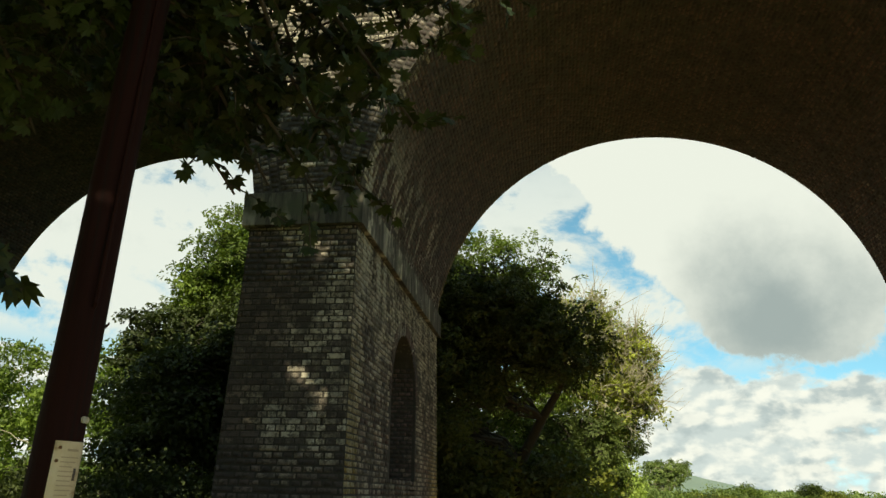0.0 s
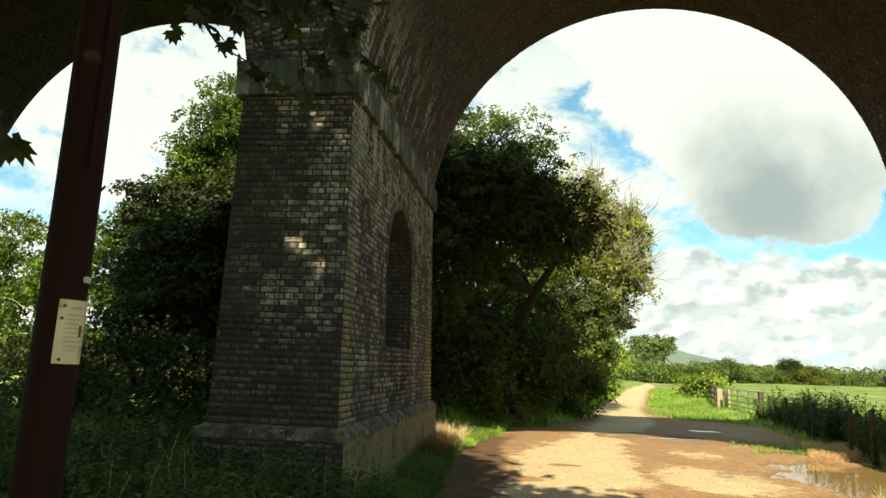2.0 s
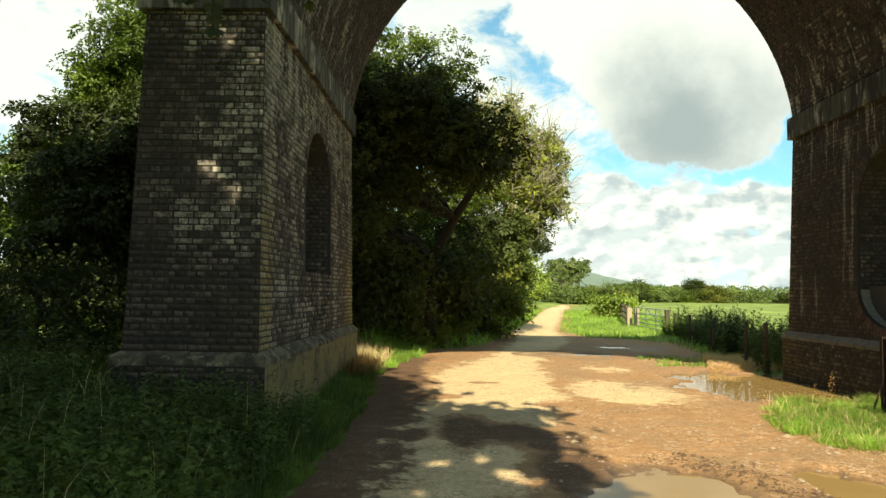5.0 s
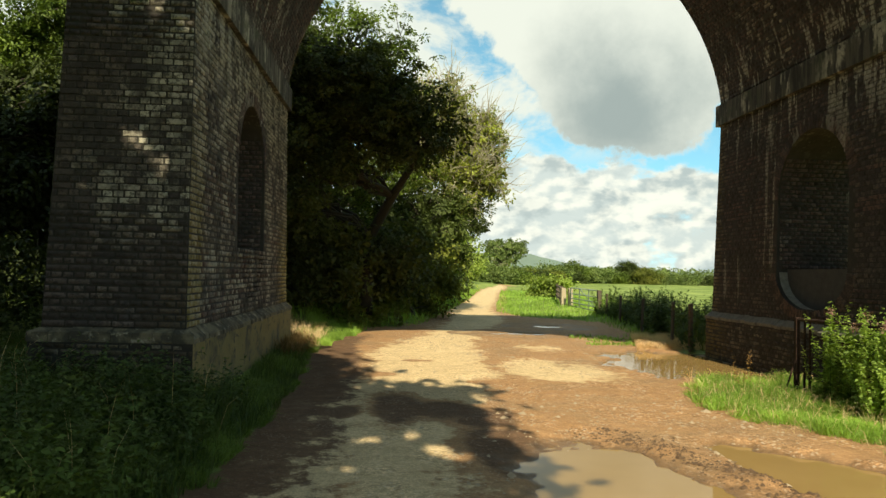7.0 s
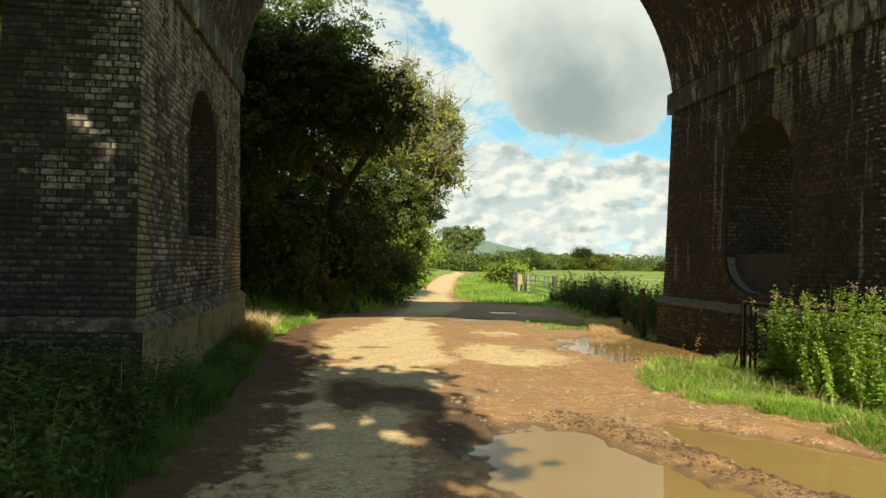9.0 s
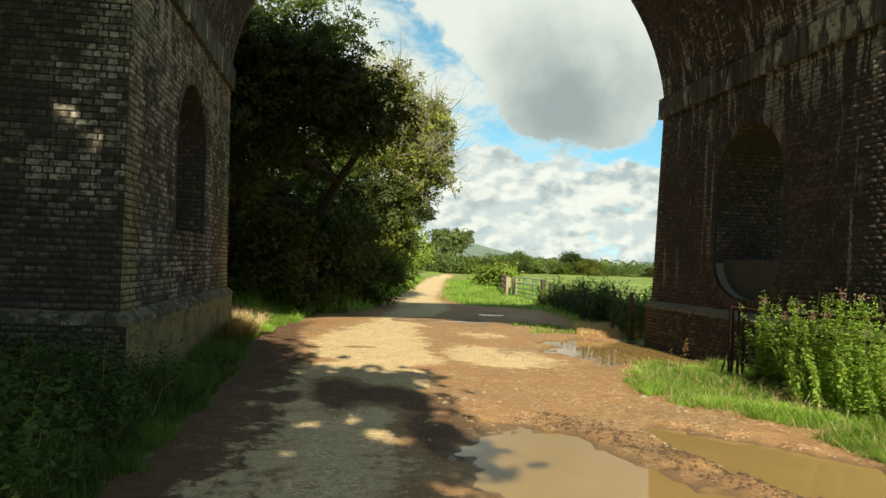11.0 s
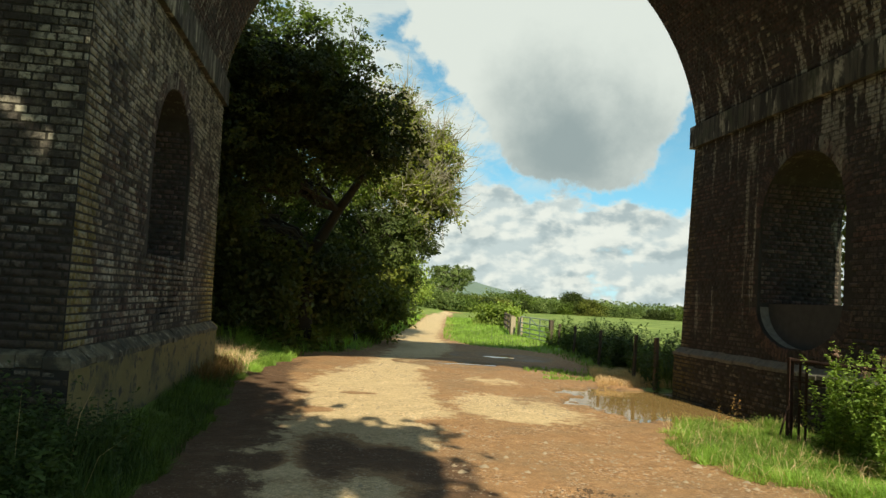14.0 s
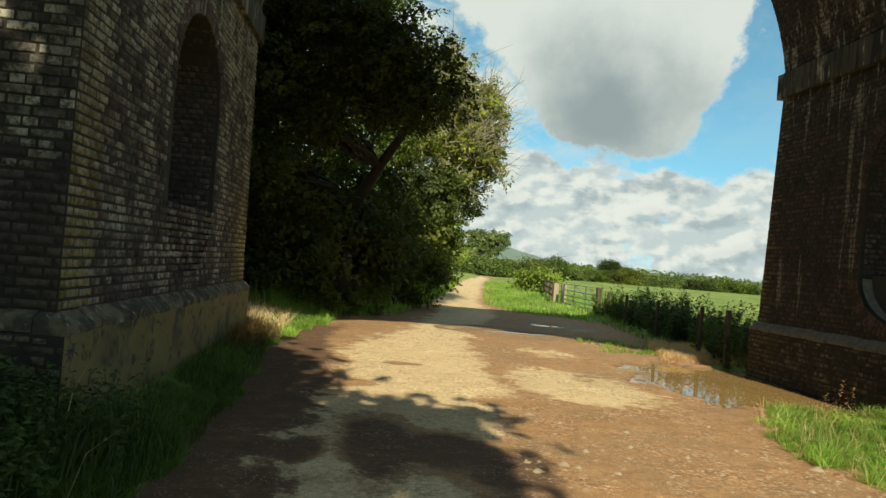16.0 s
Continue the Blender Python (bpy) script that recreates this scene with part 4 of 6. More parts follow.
def lane_kind(x, y):
    """Channels: turf, pale trodden lime, damp mud, painted tree shade."""
    ll, lr = np.interp(y, *LANE_L), np.interp(y, *LANE_R)
    edge = (fbm(x * 1.5, y * 1.5, 71) - 0.5) * 0.5
    turf = np.maximum(smooth(ll - x + edge, 0.02, 0.4), smooth(x - lr + edge, 0.05, 0.55))
    turf = np.where((y > 12.2) & (y < 16.6) & (x > 3), 0.15 * turf, turf)
    mid = np.interp(y, [-40, 5.8, 7, 9, 10, 12.5, 16, 20, 26, 33, 45, 60, 82], [0.0, -0.02, 0.2, 0.4, 0.5, 0.9, 1.0, 1.85, 3.4, 4.0, 6.1, 8.6, 13.1])
    half = np.interp(y, [-40, 5.8, 7, 9, 12.5, 16, 20, 26, 40, 82], [0.75, 0.72, 0.68, 0.82, 1.0, 1.05, 0.6, 0.9, 0.8, 0.8])
    pale = smooth(np.abs(x - mid), half + 0.7, half - 0.7)
    pale = np.maximum(pale, smooth(np.hypot((x - 3.1) / 0.95, (y - 13.2) / 1.5), 1.6, 0.35))
    pale = np.maximum(pale, 0.55 * smooth(np.hypot((x - 3.6) / 0.7, (y - 17.0) / 1.0), 1.6, 0.3))
    # trodden earth spilt over the lime; nearer patches also get painted shade
    shade_patch = np.zeros_like(x)
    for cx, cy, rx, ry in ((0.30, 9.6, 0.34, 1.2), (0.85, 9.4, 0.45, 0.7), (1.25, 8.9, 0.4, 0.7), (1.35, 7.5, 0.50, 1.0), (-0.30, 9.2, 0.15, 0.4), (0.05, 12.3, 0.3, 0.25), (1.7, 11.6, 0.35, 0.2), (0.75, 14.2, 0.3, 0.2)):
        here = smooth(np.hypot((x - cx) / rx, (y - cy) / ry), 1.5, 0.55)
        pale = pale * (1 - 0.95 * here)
        shade_patch = np.maximum(shade_patch, here * smooth(y, 11.0, 10.0))
    pale = pale * np.interp(y, [9.0, 12.0], [0.80, 1.0])
    damp = np.zeros_like(x)
    z = ground_z(x, y)
    for (cx, cy, rx, ry, turn, depth), level in zip(PUDDLES, WATER):
        level = -0.045 if level is None else level
        close = np.hypot((x - cx) / (rx + 0.8), (y - cy) / (ry + 0.8)) < 1.25
        damp = np.maximum(damp, np.where(close, smooth(z, level + 0.05, level - 0.005), 0))
    churn = np.exp(-((x - 3.02 - 0.43 * (7 - y)) / 0.26) ** 2) * smooth(y, 8.4, 7.4) * smooth(y, 3.0, 4.0)
    damp = np.maximum(damp, 0.75 * churn * smooth(fbm(x * 3.0, y * 3.0, 20), 0.3, 0.6))
    # dark mould tone, painting tree shade along the hedge side and near patches
    road_shade = np.maximum(smooth(x - ll, 1.25, 0.55) * smooth(y, 24, 15), 0.75 * shade_patch)
    return turf, pale * (1 - damp), damp, road_shade


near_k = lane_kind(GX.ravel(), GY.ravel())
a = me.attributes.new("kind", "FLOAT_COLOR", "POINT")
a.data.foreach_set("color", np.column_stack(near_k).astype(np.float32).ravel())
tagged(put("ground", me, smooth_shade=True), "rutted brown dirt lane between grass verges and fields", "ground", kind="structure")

for (cx, cy, rx, ry, turn, depth), level in zip(PUDDLES, WATER):
    if level is None:      # a bay of the puddle before it
        continue
    bm = bmesh.new()
    n = 48
    ring = []
    for k in range(n):
        a = 2 * math.pi * k / n
        u, v = 1.45 * rx * math.cos(a), 1.45 * ry * math.sin(a)
        c, s = math.cos(turn), math.sin(turn)
        px, py = cx + u * c + v * s, cy - u * s + v * c
        ring.append(bm.verts.new((px, py, level)))
    bm.faces.new(ring)
    ob = part("puddle", bm, MAT["water"])
    tagged(ob, "shallow puddle of still brown muddy water on the lane", "puddle", kind="structure")

# ---------------------------------------------------------------- plants
def unit(v):
    return v / np.maximum(np.linalg.norm(v, axis=1, keepdims=True), 1e-9)


def leaf_mesh(name, at, axis_, normal, size, mat, wide=0.55, curl=0.18):
    """Kite-shaped folded leaves: at, axis_, normal (n, 3), size (n,)."""
    n = len(at)
    t = unit(axis_)
    b = unit(np.cross(normal, t))
    nn = np.cross(t, b)
    s = size[:, None]
    co = np.zeros((n, 4, 3), np.float32)
    co[:, 0] = at
    co[:, 1] = at + t * s * 0.5 + b * s * wide * 0.5 + nn * s * curl
    co[:, 2] = at + t * s - nn * s * curl * 0.4
    co[:, 3] = at + t * s * 0.5 - b * s * wide * 0.5 + nn * s * curl
    base = (np.arange(n) * 4)[:, None, None]
    tri = np.array([(0, 1, 2), (0, 2, 3)])[None]
    return quick_mesh(name, co.reshape(-1, 3), (base + tri).reshape(-1, 3), mat)


def crown_points(rng, lobes, clumps, per, spread, hollow=0.72, lumpy=0.16, extra=None):
    """Leaf places in clumps near the surface of lobes (centre, radii). Returns places and outward ways."""
    vol = np.array([np.prod(r) ** (2 / 3) for _, r in lobes])
    vol = vol * (np.ones(len(lobes)) if extra is None else np.array(extra))
    pick = rng.choice(len(lobes), clumps, p=vol / vol.sum())
    cen, rad = np.array([c for c, _ in lobes], float)[pick], np.array([r for _, r in lobes], float)[pick]
    way_ = unit(rng.normal(size=(clumps, 3)))
    rr = np.clip(rng.normal(0.86, 0.14, (clumps, 1)), 1 - hollow, 1.08) * (1 + lumpy * np.sin(5.1 * way_[:, :1] + 3.3 * way_[:, 1:2] + pick[:, None]) * np.cos(4.3 * way_[:, 2:3]))
    # gather the clumps on flattened boughs, so that dark gaps stay between them
    boughs = max(6, clumps // 10)
    hold = rng.integers(0, clumps, boughs)
    own = hold[rng.integers(0, boughs, clumps)]
    own = own[np.argsort(rng.random(clumps))]
    shell = unit(rng.normal(size=(clumps, 3)) + np.array([0, 0, 0.7])) * rng.uniform(0.6, 1.05, (clumps, 1))
    bough_r = np.mean(rad, axis=1, keepdims=True)[own] * 0.36
    c = (cen + way_ * rad * rr)[own] + shell * bough_r * (1.15, 1.15, 0.6)
    way_ = unit(way_[own] * 0.6 + shell)
    w_ = rng.uniform(0.55, 1.5, (clumps, 1))
    at = np.repeat(c, per, axis=0) + rng.normal(size=(clumps * per, 3)) * spread * np.repeat(w_, per, axis=0) * (1, 1, 0.7)
    return at, np.repeat(way_, per, axis=0), c


def leaf_ways(rng, outward, droop=0.35):
    n = len(outward)
    t = unit(outward * 0.5 + rng.normal(size=(n, 3)) * 0.8 - np.array([0, 0, droop]))
    nn = unit(rng.normal(size=(n, 3)) * 0.55 + np.array([0, 0, 1.0]) + outward * 0.35)
    return t, nn


def limb_path(a, b, rng, sag=0.1, n=6):
    a, b = np.array(a, float), np.array(b, float)
    length = np.linalg.norm(b - a)
    pts = []
    for k in range(n):
        t = k / (n - 1)
        p = a + (b - a) * t
        p[2] += math.sin(t * math.pi) * length * sag
        if 0 < k < n - 1:
            p += rng.normal(size=3) * length * 0.035
        pts.append(p)
    return pts


def tree(name, foot, height, lobes, mat, seed, label, category="tree", trunk=0.22, clumps=420, per=26, size=0.2, spread=0.32, limbs=9, bark="bark", wide=0.6, twigs=0, fork=0.42, group="", hollow=0.72):
    rng = np.random.default_rng(seed)
    foot = np.array([foot[0], foot[1], float(ground_z(foot[0], foot[1])) - 0.08])
    root = thing(name, label, category, foot, group)
    rel = [(np.array(c, float) - foot, r) for c, r in lobes]
    at, outw, cl = crown_points(rng, rel, clumps, per, spread, hollow)
    low = at[:, 2] > 0.15
    t, nn = leaf_ways(rng, outw)
    me = leaf_mesh("crown", at[low], t[low], nn[low], rng.uniform(0.65, 1.25, low.sum()) * size, MAT[mat], wide)
    put("crown", me, root, "leafy crown of many small leaves", kind="stuff")
    mean = np.mean([c for c, _ in rel], axis=0)
    top = np.array([mean[0] * 0.7, mean[1] * 0.7, height * 0.78])
    bm = bmesh.new()
    path = limb_path((0, 0, 0), top, rng, 0.0, 7)
    tube(bm, path, [trunk * (1.25 if k == 0 else 1) * (1 - 0.8 * k / 6) for k in range(7)], 9)
    part("trunk", bm, MAT[bark], root, smooth_shade=True)
    bm = bmesh.new()
    ends = cl[rng.choice(len(cl), min(limbs, len(cl)), replace=False)]
    for e in ends:
        k = int(np.clip(rng.integers(2, 5), 1, 5))
        start = path[k] * 0.6 + path[k - 1] * 0.4
        if e[2] < start[2] - 0.5:
            start = path[1]
        lp = limb_path(start, e, rng, 0.06)
        r0 = trunk * rng.uniform(0.28, 0.5)
        tube(bm, lp, [r0 * (1 - 0.85 * q / 5) for q in range(6)], 6)
    for _ in range(twigs):
        e = cl[rng.integers(len(cl))]
        d = unit(rng.normal(size=(1, 3)) + np.array([[0.2, -0.1, 0.9]]))[0]
        tube(bm, [e - d * 0.8, e + rng.normal(size=3) * 0.1, e + d * rng.uniform(0.5, 1.3)], [0.028, 0.018, 0.006], 4)
    part("branching", bm, MAT[bark], root, smooth_shade=True)
    return root


def round_ways(rng, n):
    """Ways spread evenly over a sphere, a little shaken."""
    k = np.arange(n) + 0.5
    z = 1 - 2 * k / n
    a = k * 2.399963 + rng.uniform(0, 6.28)
    w_ = np.column_stack([np.sqrt(1 - z * z) * np.cos(a), np.sqrt(1 - z * z) * np.sin(a), z])
    return unit(w_ + rng.normal(size=(n, 3)) * 0.22)


def broad_tree(name, path, lobes, mat, seed, label, category="tree", boughs=60, sprays=12, leaves=26, reach=0.5, size=0.1, thick=0.25, bark="bark", core=0.3, wide=0.72, droop=0.3, twigs=0, group=""):
    """A trunk along path, a limb to each bough, and on every bough flat sprays of leaves with gaps between them."""
    rng = np.random.default_rng(seed)
    path = [np.array(p, float) for p in path]
    foot = np.array([path[0][0], path[0][1], float(ground_z(path[0][0], path[0][1])) - 0.08])
    root = thing(name, label, category, foot, group)
    path = [np.zeros(3)] + [p - foot for p in path[1:]]
    bm = bmesh.new()
    n = len(path)
    tube(bm, path, [thick * (1.3 if k == 0 else 1) * (1 - 0.75 * k / (n - 1)) for k in range(n)], 10)
    part("trunk", bm, MAT[bark], root, smooth_shade=True)
    area = np.array([np.prod(r) ** (2 / 3) for _, r in lobes])
    tips, outs = [], []
    for (c, r), share in zip(lobes, area / area.sum()):
        count = max(4, int(round(boughs * share)))
        w_ = round_ways(rng, count)
        tips.append(np.array(c) - foot + w_ * np.array(r) * rng.uniform(0.70, 1.04, (count, 1)))
        outs.append(w_)
    tips, outs = np.concatenate(tips), np.concatenate(outs)
    bm = bmesh.new()
    for e in tips:
        low = [p for p in path[1:] if p[2] < e[2] + 0.2] or [path[1]]
        start = min(low, key=lambda p: np.linalg.norm(p - e))
        r0 = thick * rng.uniform(0.16, 0.32)
        tube(bm, limb_path(start, e, rng, 0.07), [max(r0 * (1 - 0.85 * q / 5), 0.008) for q in range(6)], 5)
    m_ = len(tips) * sprays
    lift = rng.normal(size=(m_, 3))
    outw = np.repeat(outs, sprays, axis=0)
    cen = np.repeat(tips, sprays, axis=0) + lift * reach * (0.62, 0.62, 0.40) * np.repeat(rng.uniform(0.6, 1.25, (len(tips), 1)), sprays, axis=0)
    for k in range(0, m_, 3):
        tube(bm, [tips[k // sprays], cen[k]], [0.014, 0.005], 3)
    for k in rng.integers(0, m_, twigs):
        d = unit(rng.normal(size=(1, 3)) * 0.7 + outw[k:k + 1] + np.array([[0, 0, 0.8]]))[0]
        length = rng.uniform(0.5, 1.3)
        bend = rng.normal(size=3) * 0.10
        tube(bm, [cen[k] - d * 0.5, cen[k] + d * length * 0.3 + bend, cen[k] + d * length * 0.7 + bend * 0.4, cen[k] + d * length + bend * 2.0], [0.018, 0.013, 0.009, 0.004], 4)
    part("branching", bm, MAT[bark], root, smooth_shade=True)
    # leaves lie round the middle of each spray like a tilted fan
    up = unit(rng.normal(size=(m_, 3)) * 0.40 + np.array([0, 0, 1.0]) + outw * 0.45)
    up = np.repeat(up, leaves, axis=0)
    way_ = rng.normal(size=(m_ * leaves, 3))
    way_ = unit(way_ - up * np.sum(way_ * up, axis=1, keepdims=True))
    rr = np.sqrt(rng.uniform(0, 1, (m_ * leaves, 1))) * np.repeat(rng.uniform(0.22, 0.46, (m_, 1)), leaves, axis=0) * reach
    at = np.repeat(cen, leaves, axis=0) + way_ * rr + up * rng.normal(size=(m_ * leaves, 1)) * 0.05
    at[:, 2] -= 0.5 * droop * rr[:, 0]
    t = unit(way_ + rng.normal(size=way_.shape) * 0.45 - np.array([0, 0, droop]))
    nn = unit(up + rng.normal(size=way_.shape) * 0.35)
    extra = int(core * len(at))
    pick = rng.choice(len(lobes), extra, p=area / area.sum())
    cc, cr = np.array([c for c, _ in lobes], float)[pick] - foot, np.array([r for _, r in lobes], float)[pick]
    w_ = unit(rng.normal(size=(extra, 3)))
    at = np.concatenate([at, cc + w_ * cr * rng.uniform(0.1, 0.72, (extra, 1))])
    t = np.concatenate([t, unit(w_ + rng.normal(size=w_.shape))])
    nn = np.concatenate([nn, unit(rng.normal(size=w_.shape) + np.array([0, 0, 0.7]))])
    s_ = rng.uniform(0.65, 1.25, len(at)) * size
    keep = at[:, 2] > 0.12
    put("crown", leaf_mesh("crown", at[keep], t[keep], nn[keep], s_[keep], MAT[mat], wide), root, "leafy crown of many small leaves", kind="stuff")
    return root


# the shady trees behind the left arm of the viaduct
broad_tree("ash_tree", [(-11.0, 26.0, 0), (-11.0, 26, 3.0), (-10.7, 26, 6.0), (-10.4, 26, 9.0)],
           [((-10.4, 26, 9.8), (2.0, 1.8, 2.4)), ((-9.4, 26.5, 7.2), (1.8, 1.8, 2.0)), ((-11.4, 26.2, 7.0), (1.5, 1.5, 1.7)), ((-8.0, 26.0, 8.6), (1.6, 1.6, 2.2)), ((-12.2, 26.0, 8.8), (1.1, 1.1, 1.3))],
           "leaf_ash", 21, "broad leafy ash tree sunlit above the hedge", boughs=145, sprays=16, leaves=26, reach=0.65, size=0.15, wide=0.5, core=0.6)
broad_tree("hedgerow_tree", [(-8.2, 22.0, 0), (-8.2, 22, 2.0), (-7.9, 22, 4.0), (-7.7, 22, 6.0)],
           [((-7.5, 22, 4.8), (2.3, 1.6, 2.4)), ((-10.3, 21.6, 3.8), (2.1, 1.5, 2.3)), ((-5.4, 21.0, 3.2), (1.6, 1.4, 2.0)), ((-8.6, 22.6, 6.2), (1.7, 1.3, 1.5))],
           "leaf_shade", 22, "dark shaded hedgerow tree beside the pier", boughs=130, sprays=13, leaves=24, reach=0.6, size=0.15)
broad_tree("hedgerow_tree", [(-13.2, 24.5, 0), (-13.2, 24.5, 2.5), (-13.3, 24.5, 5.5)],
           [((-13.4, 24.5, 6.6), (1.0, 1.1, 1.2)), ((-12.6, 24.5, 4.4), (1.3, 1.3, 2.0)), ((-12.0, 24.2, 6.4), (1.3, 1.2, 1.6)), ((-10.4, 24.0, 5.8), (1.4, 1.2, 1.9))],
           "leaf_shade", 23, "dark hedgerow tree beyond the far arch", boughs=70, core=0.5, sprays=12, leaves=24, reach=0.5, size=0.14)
for k, (px, py, h) in enumerate(((-47, 62, 15.5), (-41, 60, 14.5), (-36, 63, 14.0), (-53, 60, 16.5), (-31, 64, 12.0))):
    tree("ash_tree", (px, py), h, [((px, py, h * 0.68), (2.9, 2.5, h * 0.30)), ((px + 1.6, py, h * 0.45), (2.4, 2.2, h * 0.24)), ((px - 1.9, py, h * 0.36), (2.4, 2.2, h * 0.24))],
         "leaf_ash", 30 + k, "tall slender ash tree in the far shelter belt", clumps=300, per=22, size=0.42, spread=0.5, trunk=0.2, bark="pale_bark", group="shelter belt")

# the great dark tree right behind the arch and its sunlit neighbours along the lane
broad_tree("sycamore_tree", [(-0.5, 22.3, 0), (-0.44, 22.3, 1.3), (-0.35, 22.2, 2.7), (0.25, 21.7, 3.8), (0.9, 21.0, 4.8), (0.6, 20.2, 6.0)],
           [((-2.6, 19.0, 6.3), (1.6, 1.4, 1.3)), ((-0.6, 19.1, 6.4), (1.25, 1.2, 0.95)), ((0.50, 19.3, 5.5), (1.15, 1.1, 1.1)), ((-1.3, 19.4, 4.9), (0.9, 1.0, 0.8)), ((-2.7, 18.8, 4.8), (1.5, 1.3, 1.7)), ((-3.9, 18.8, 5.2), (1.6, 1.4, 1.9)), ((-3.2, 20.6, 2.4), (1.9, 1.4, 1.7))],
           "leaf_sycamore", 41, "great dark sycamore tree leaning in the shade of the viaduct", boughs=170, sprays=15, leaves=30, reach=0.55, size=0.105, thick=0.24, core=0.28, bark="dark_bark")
broad_tree("ash_tree", [(-2.6, 24.8, 0), (-2.6, 24.8, 3.0), (-2.2, 24.6, 6.0), (-1.6, 24.4, 8.2)],
           [((-0.35, 24.2, 8.7), (1.2, 1.0, 1.0)), ((-2.3, 24.4, 9.0), (1.6, 1.2, 1.5)), ((-1.2, 24.4, 4.4), (1.6, 0.9, 1.3)), ((-1.5, 24.4, 6.3), (1.8, 1.0, 1.5)), ((-3.0, 24.4, 4.4), (2.0, 1.0, 1.9)), ((0.5, 24.8, 5.6), (0.9, 0.9, 1.2)), ((-4.4, 24.6, 8.0), (1.5, 1.0, 1.9))],
           "leaf_ash", 49, "light green ash tree showing above the dark sycamore", boughs=120, sprays=13, leaves=26, reach=0.5, size=0.12, wide=0.5, core=0.35)
broad_tree("sycamore_tree", [(1.6, 30.0, 0), (1.7, 30, 1.8), (2.0, 30, 3.6), (2.7, 30, 5.4), (3.1, 30, 7.4)],
           [((2.3, 30, 8.3), (1.2, 1.4, 1.2)), ((3.8, 30, 7.2), (1.0, 1.3, 1.1)), ((3.75, 29.8, 5.5), (1.05, 1.3, 1.2)), ((2.5, 29.6, 5.8), (1.5, 1.4, 1.5)), ((1.0, 30, 7.4), (1.4, 1.5, 1.7))],
           "leaf_yellow", 42, "yellowing sycamore tree leaning over the lane with bare twigs", boughs=110, sprays=13, leaves=24, reach=0.55, size=0.115, thick=0.26, bark="pale_bark", core=0.30, twigs=1300)
broad_tree("hedgerow_tree", [(1.2, 28.4, 0), (1.2, 28.4, 1.4), (1.4, 28.4, 3.2)],
           [((2.4, 29.0, 3.0), (1.0, 1.1, 1.3)), ((3.1, 29.5, 4.0), (1.05, 1.2, 1.0)), ((1.5, 28.4, 3.4), (1.5, 1.3, 1.9)), ((0.1, 27.6, 3.4), (1.5, 1.3, 2.0)), ((1.6, 28.2, 1.4), (0.9, 1.1, 1.1))],
           "leaf_dark", 44, "leafy hedgerow tree under the yellowing sycamore", boughs=90, sprays=13, leaves=26, reach=0.5, size=0.11, core=0.4)
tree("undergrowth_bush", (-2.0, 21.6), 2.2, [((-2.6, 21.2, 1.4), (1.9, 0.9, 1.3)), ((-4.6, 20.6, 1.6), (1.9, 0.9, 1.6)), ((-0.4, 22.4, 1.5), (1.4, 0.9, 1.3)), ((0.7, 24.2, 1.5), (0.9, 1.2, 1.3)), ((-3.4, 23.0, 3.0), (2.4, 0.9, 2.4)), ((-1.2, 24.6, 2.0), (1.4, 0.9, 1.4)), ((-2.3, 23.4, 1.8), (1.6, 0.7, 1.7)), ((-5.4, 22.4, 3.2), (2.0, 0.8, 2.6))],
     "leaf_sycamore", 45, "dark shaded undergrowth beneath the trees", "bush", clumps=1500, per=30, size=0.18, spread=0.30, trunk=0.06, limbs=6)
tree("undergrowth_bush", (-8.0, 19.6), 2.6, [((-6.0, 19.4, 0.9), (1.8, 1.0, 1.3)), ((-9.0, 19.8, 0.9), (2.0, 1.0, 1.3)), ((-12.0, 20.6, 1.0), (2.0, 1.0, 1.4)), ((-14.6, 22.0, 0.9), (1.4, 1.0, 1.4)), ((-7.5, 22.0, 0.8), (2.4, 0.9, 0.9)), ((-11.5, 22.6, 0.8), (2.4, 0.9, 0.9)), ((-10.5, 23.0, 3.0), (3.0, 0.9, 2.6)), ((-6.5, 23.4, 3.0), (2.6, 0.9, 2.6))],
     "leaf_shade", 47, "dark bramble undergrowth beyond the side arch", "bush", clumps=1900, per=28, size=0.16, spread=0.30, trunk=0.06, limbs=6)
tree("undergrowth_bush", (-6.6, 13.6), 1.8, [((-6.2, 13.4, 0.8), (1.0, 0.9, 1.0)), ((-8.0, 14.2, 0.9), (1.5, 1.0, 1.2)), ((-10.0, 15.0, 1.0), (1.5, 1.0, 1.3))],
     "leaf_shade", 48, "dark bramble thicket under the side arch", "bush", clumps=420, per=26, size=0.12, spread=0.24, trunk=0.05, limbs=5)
tree("hedgerow_tree", (15.0, 20.0), 6.0, [((14.6, 19.6, 3.0), (1.6, 2.0, 2.4)), ((16.5, 21.5, 3.4), (2.0, 2.0, 2.8)), ((14.4, 18.2, 1.5), (1.2, 1.4, 1.5))],
     "leaf_mid", 46, "hedgerow tree behind the pierced pier", clumps=500, per=28, size=0.2, spread=0.32)
tree("hedge_bush", (1.2, 25.2), 2.6, [((0.6, 25.3, 1.3), (1.2, 1.2, 1.4)), ((1.7, 26.6, 1.2), (0.9, 1.2, 1.2)), ((-1.6, 24.0, 1.0), (1.6, 1.2, 1.2))],
     "leaf_mid", 43, "leafy hedge bush on the lane bank", "bush", clumps=260, per=28, size=0.17, spread=0.26, trunk=0.07, limbs=5)
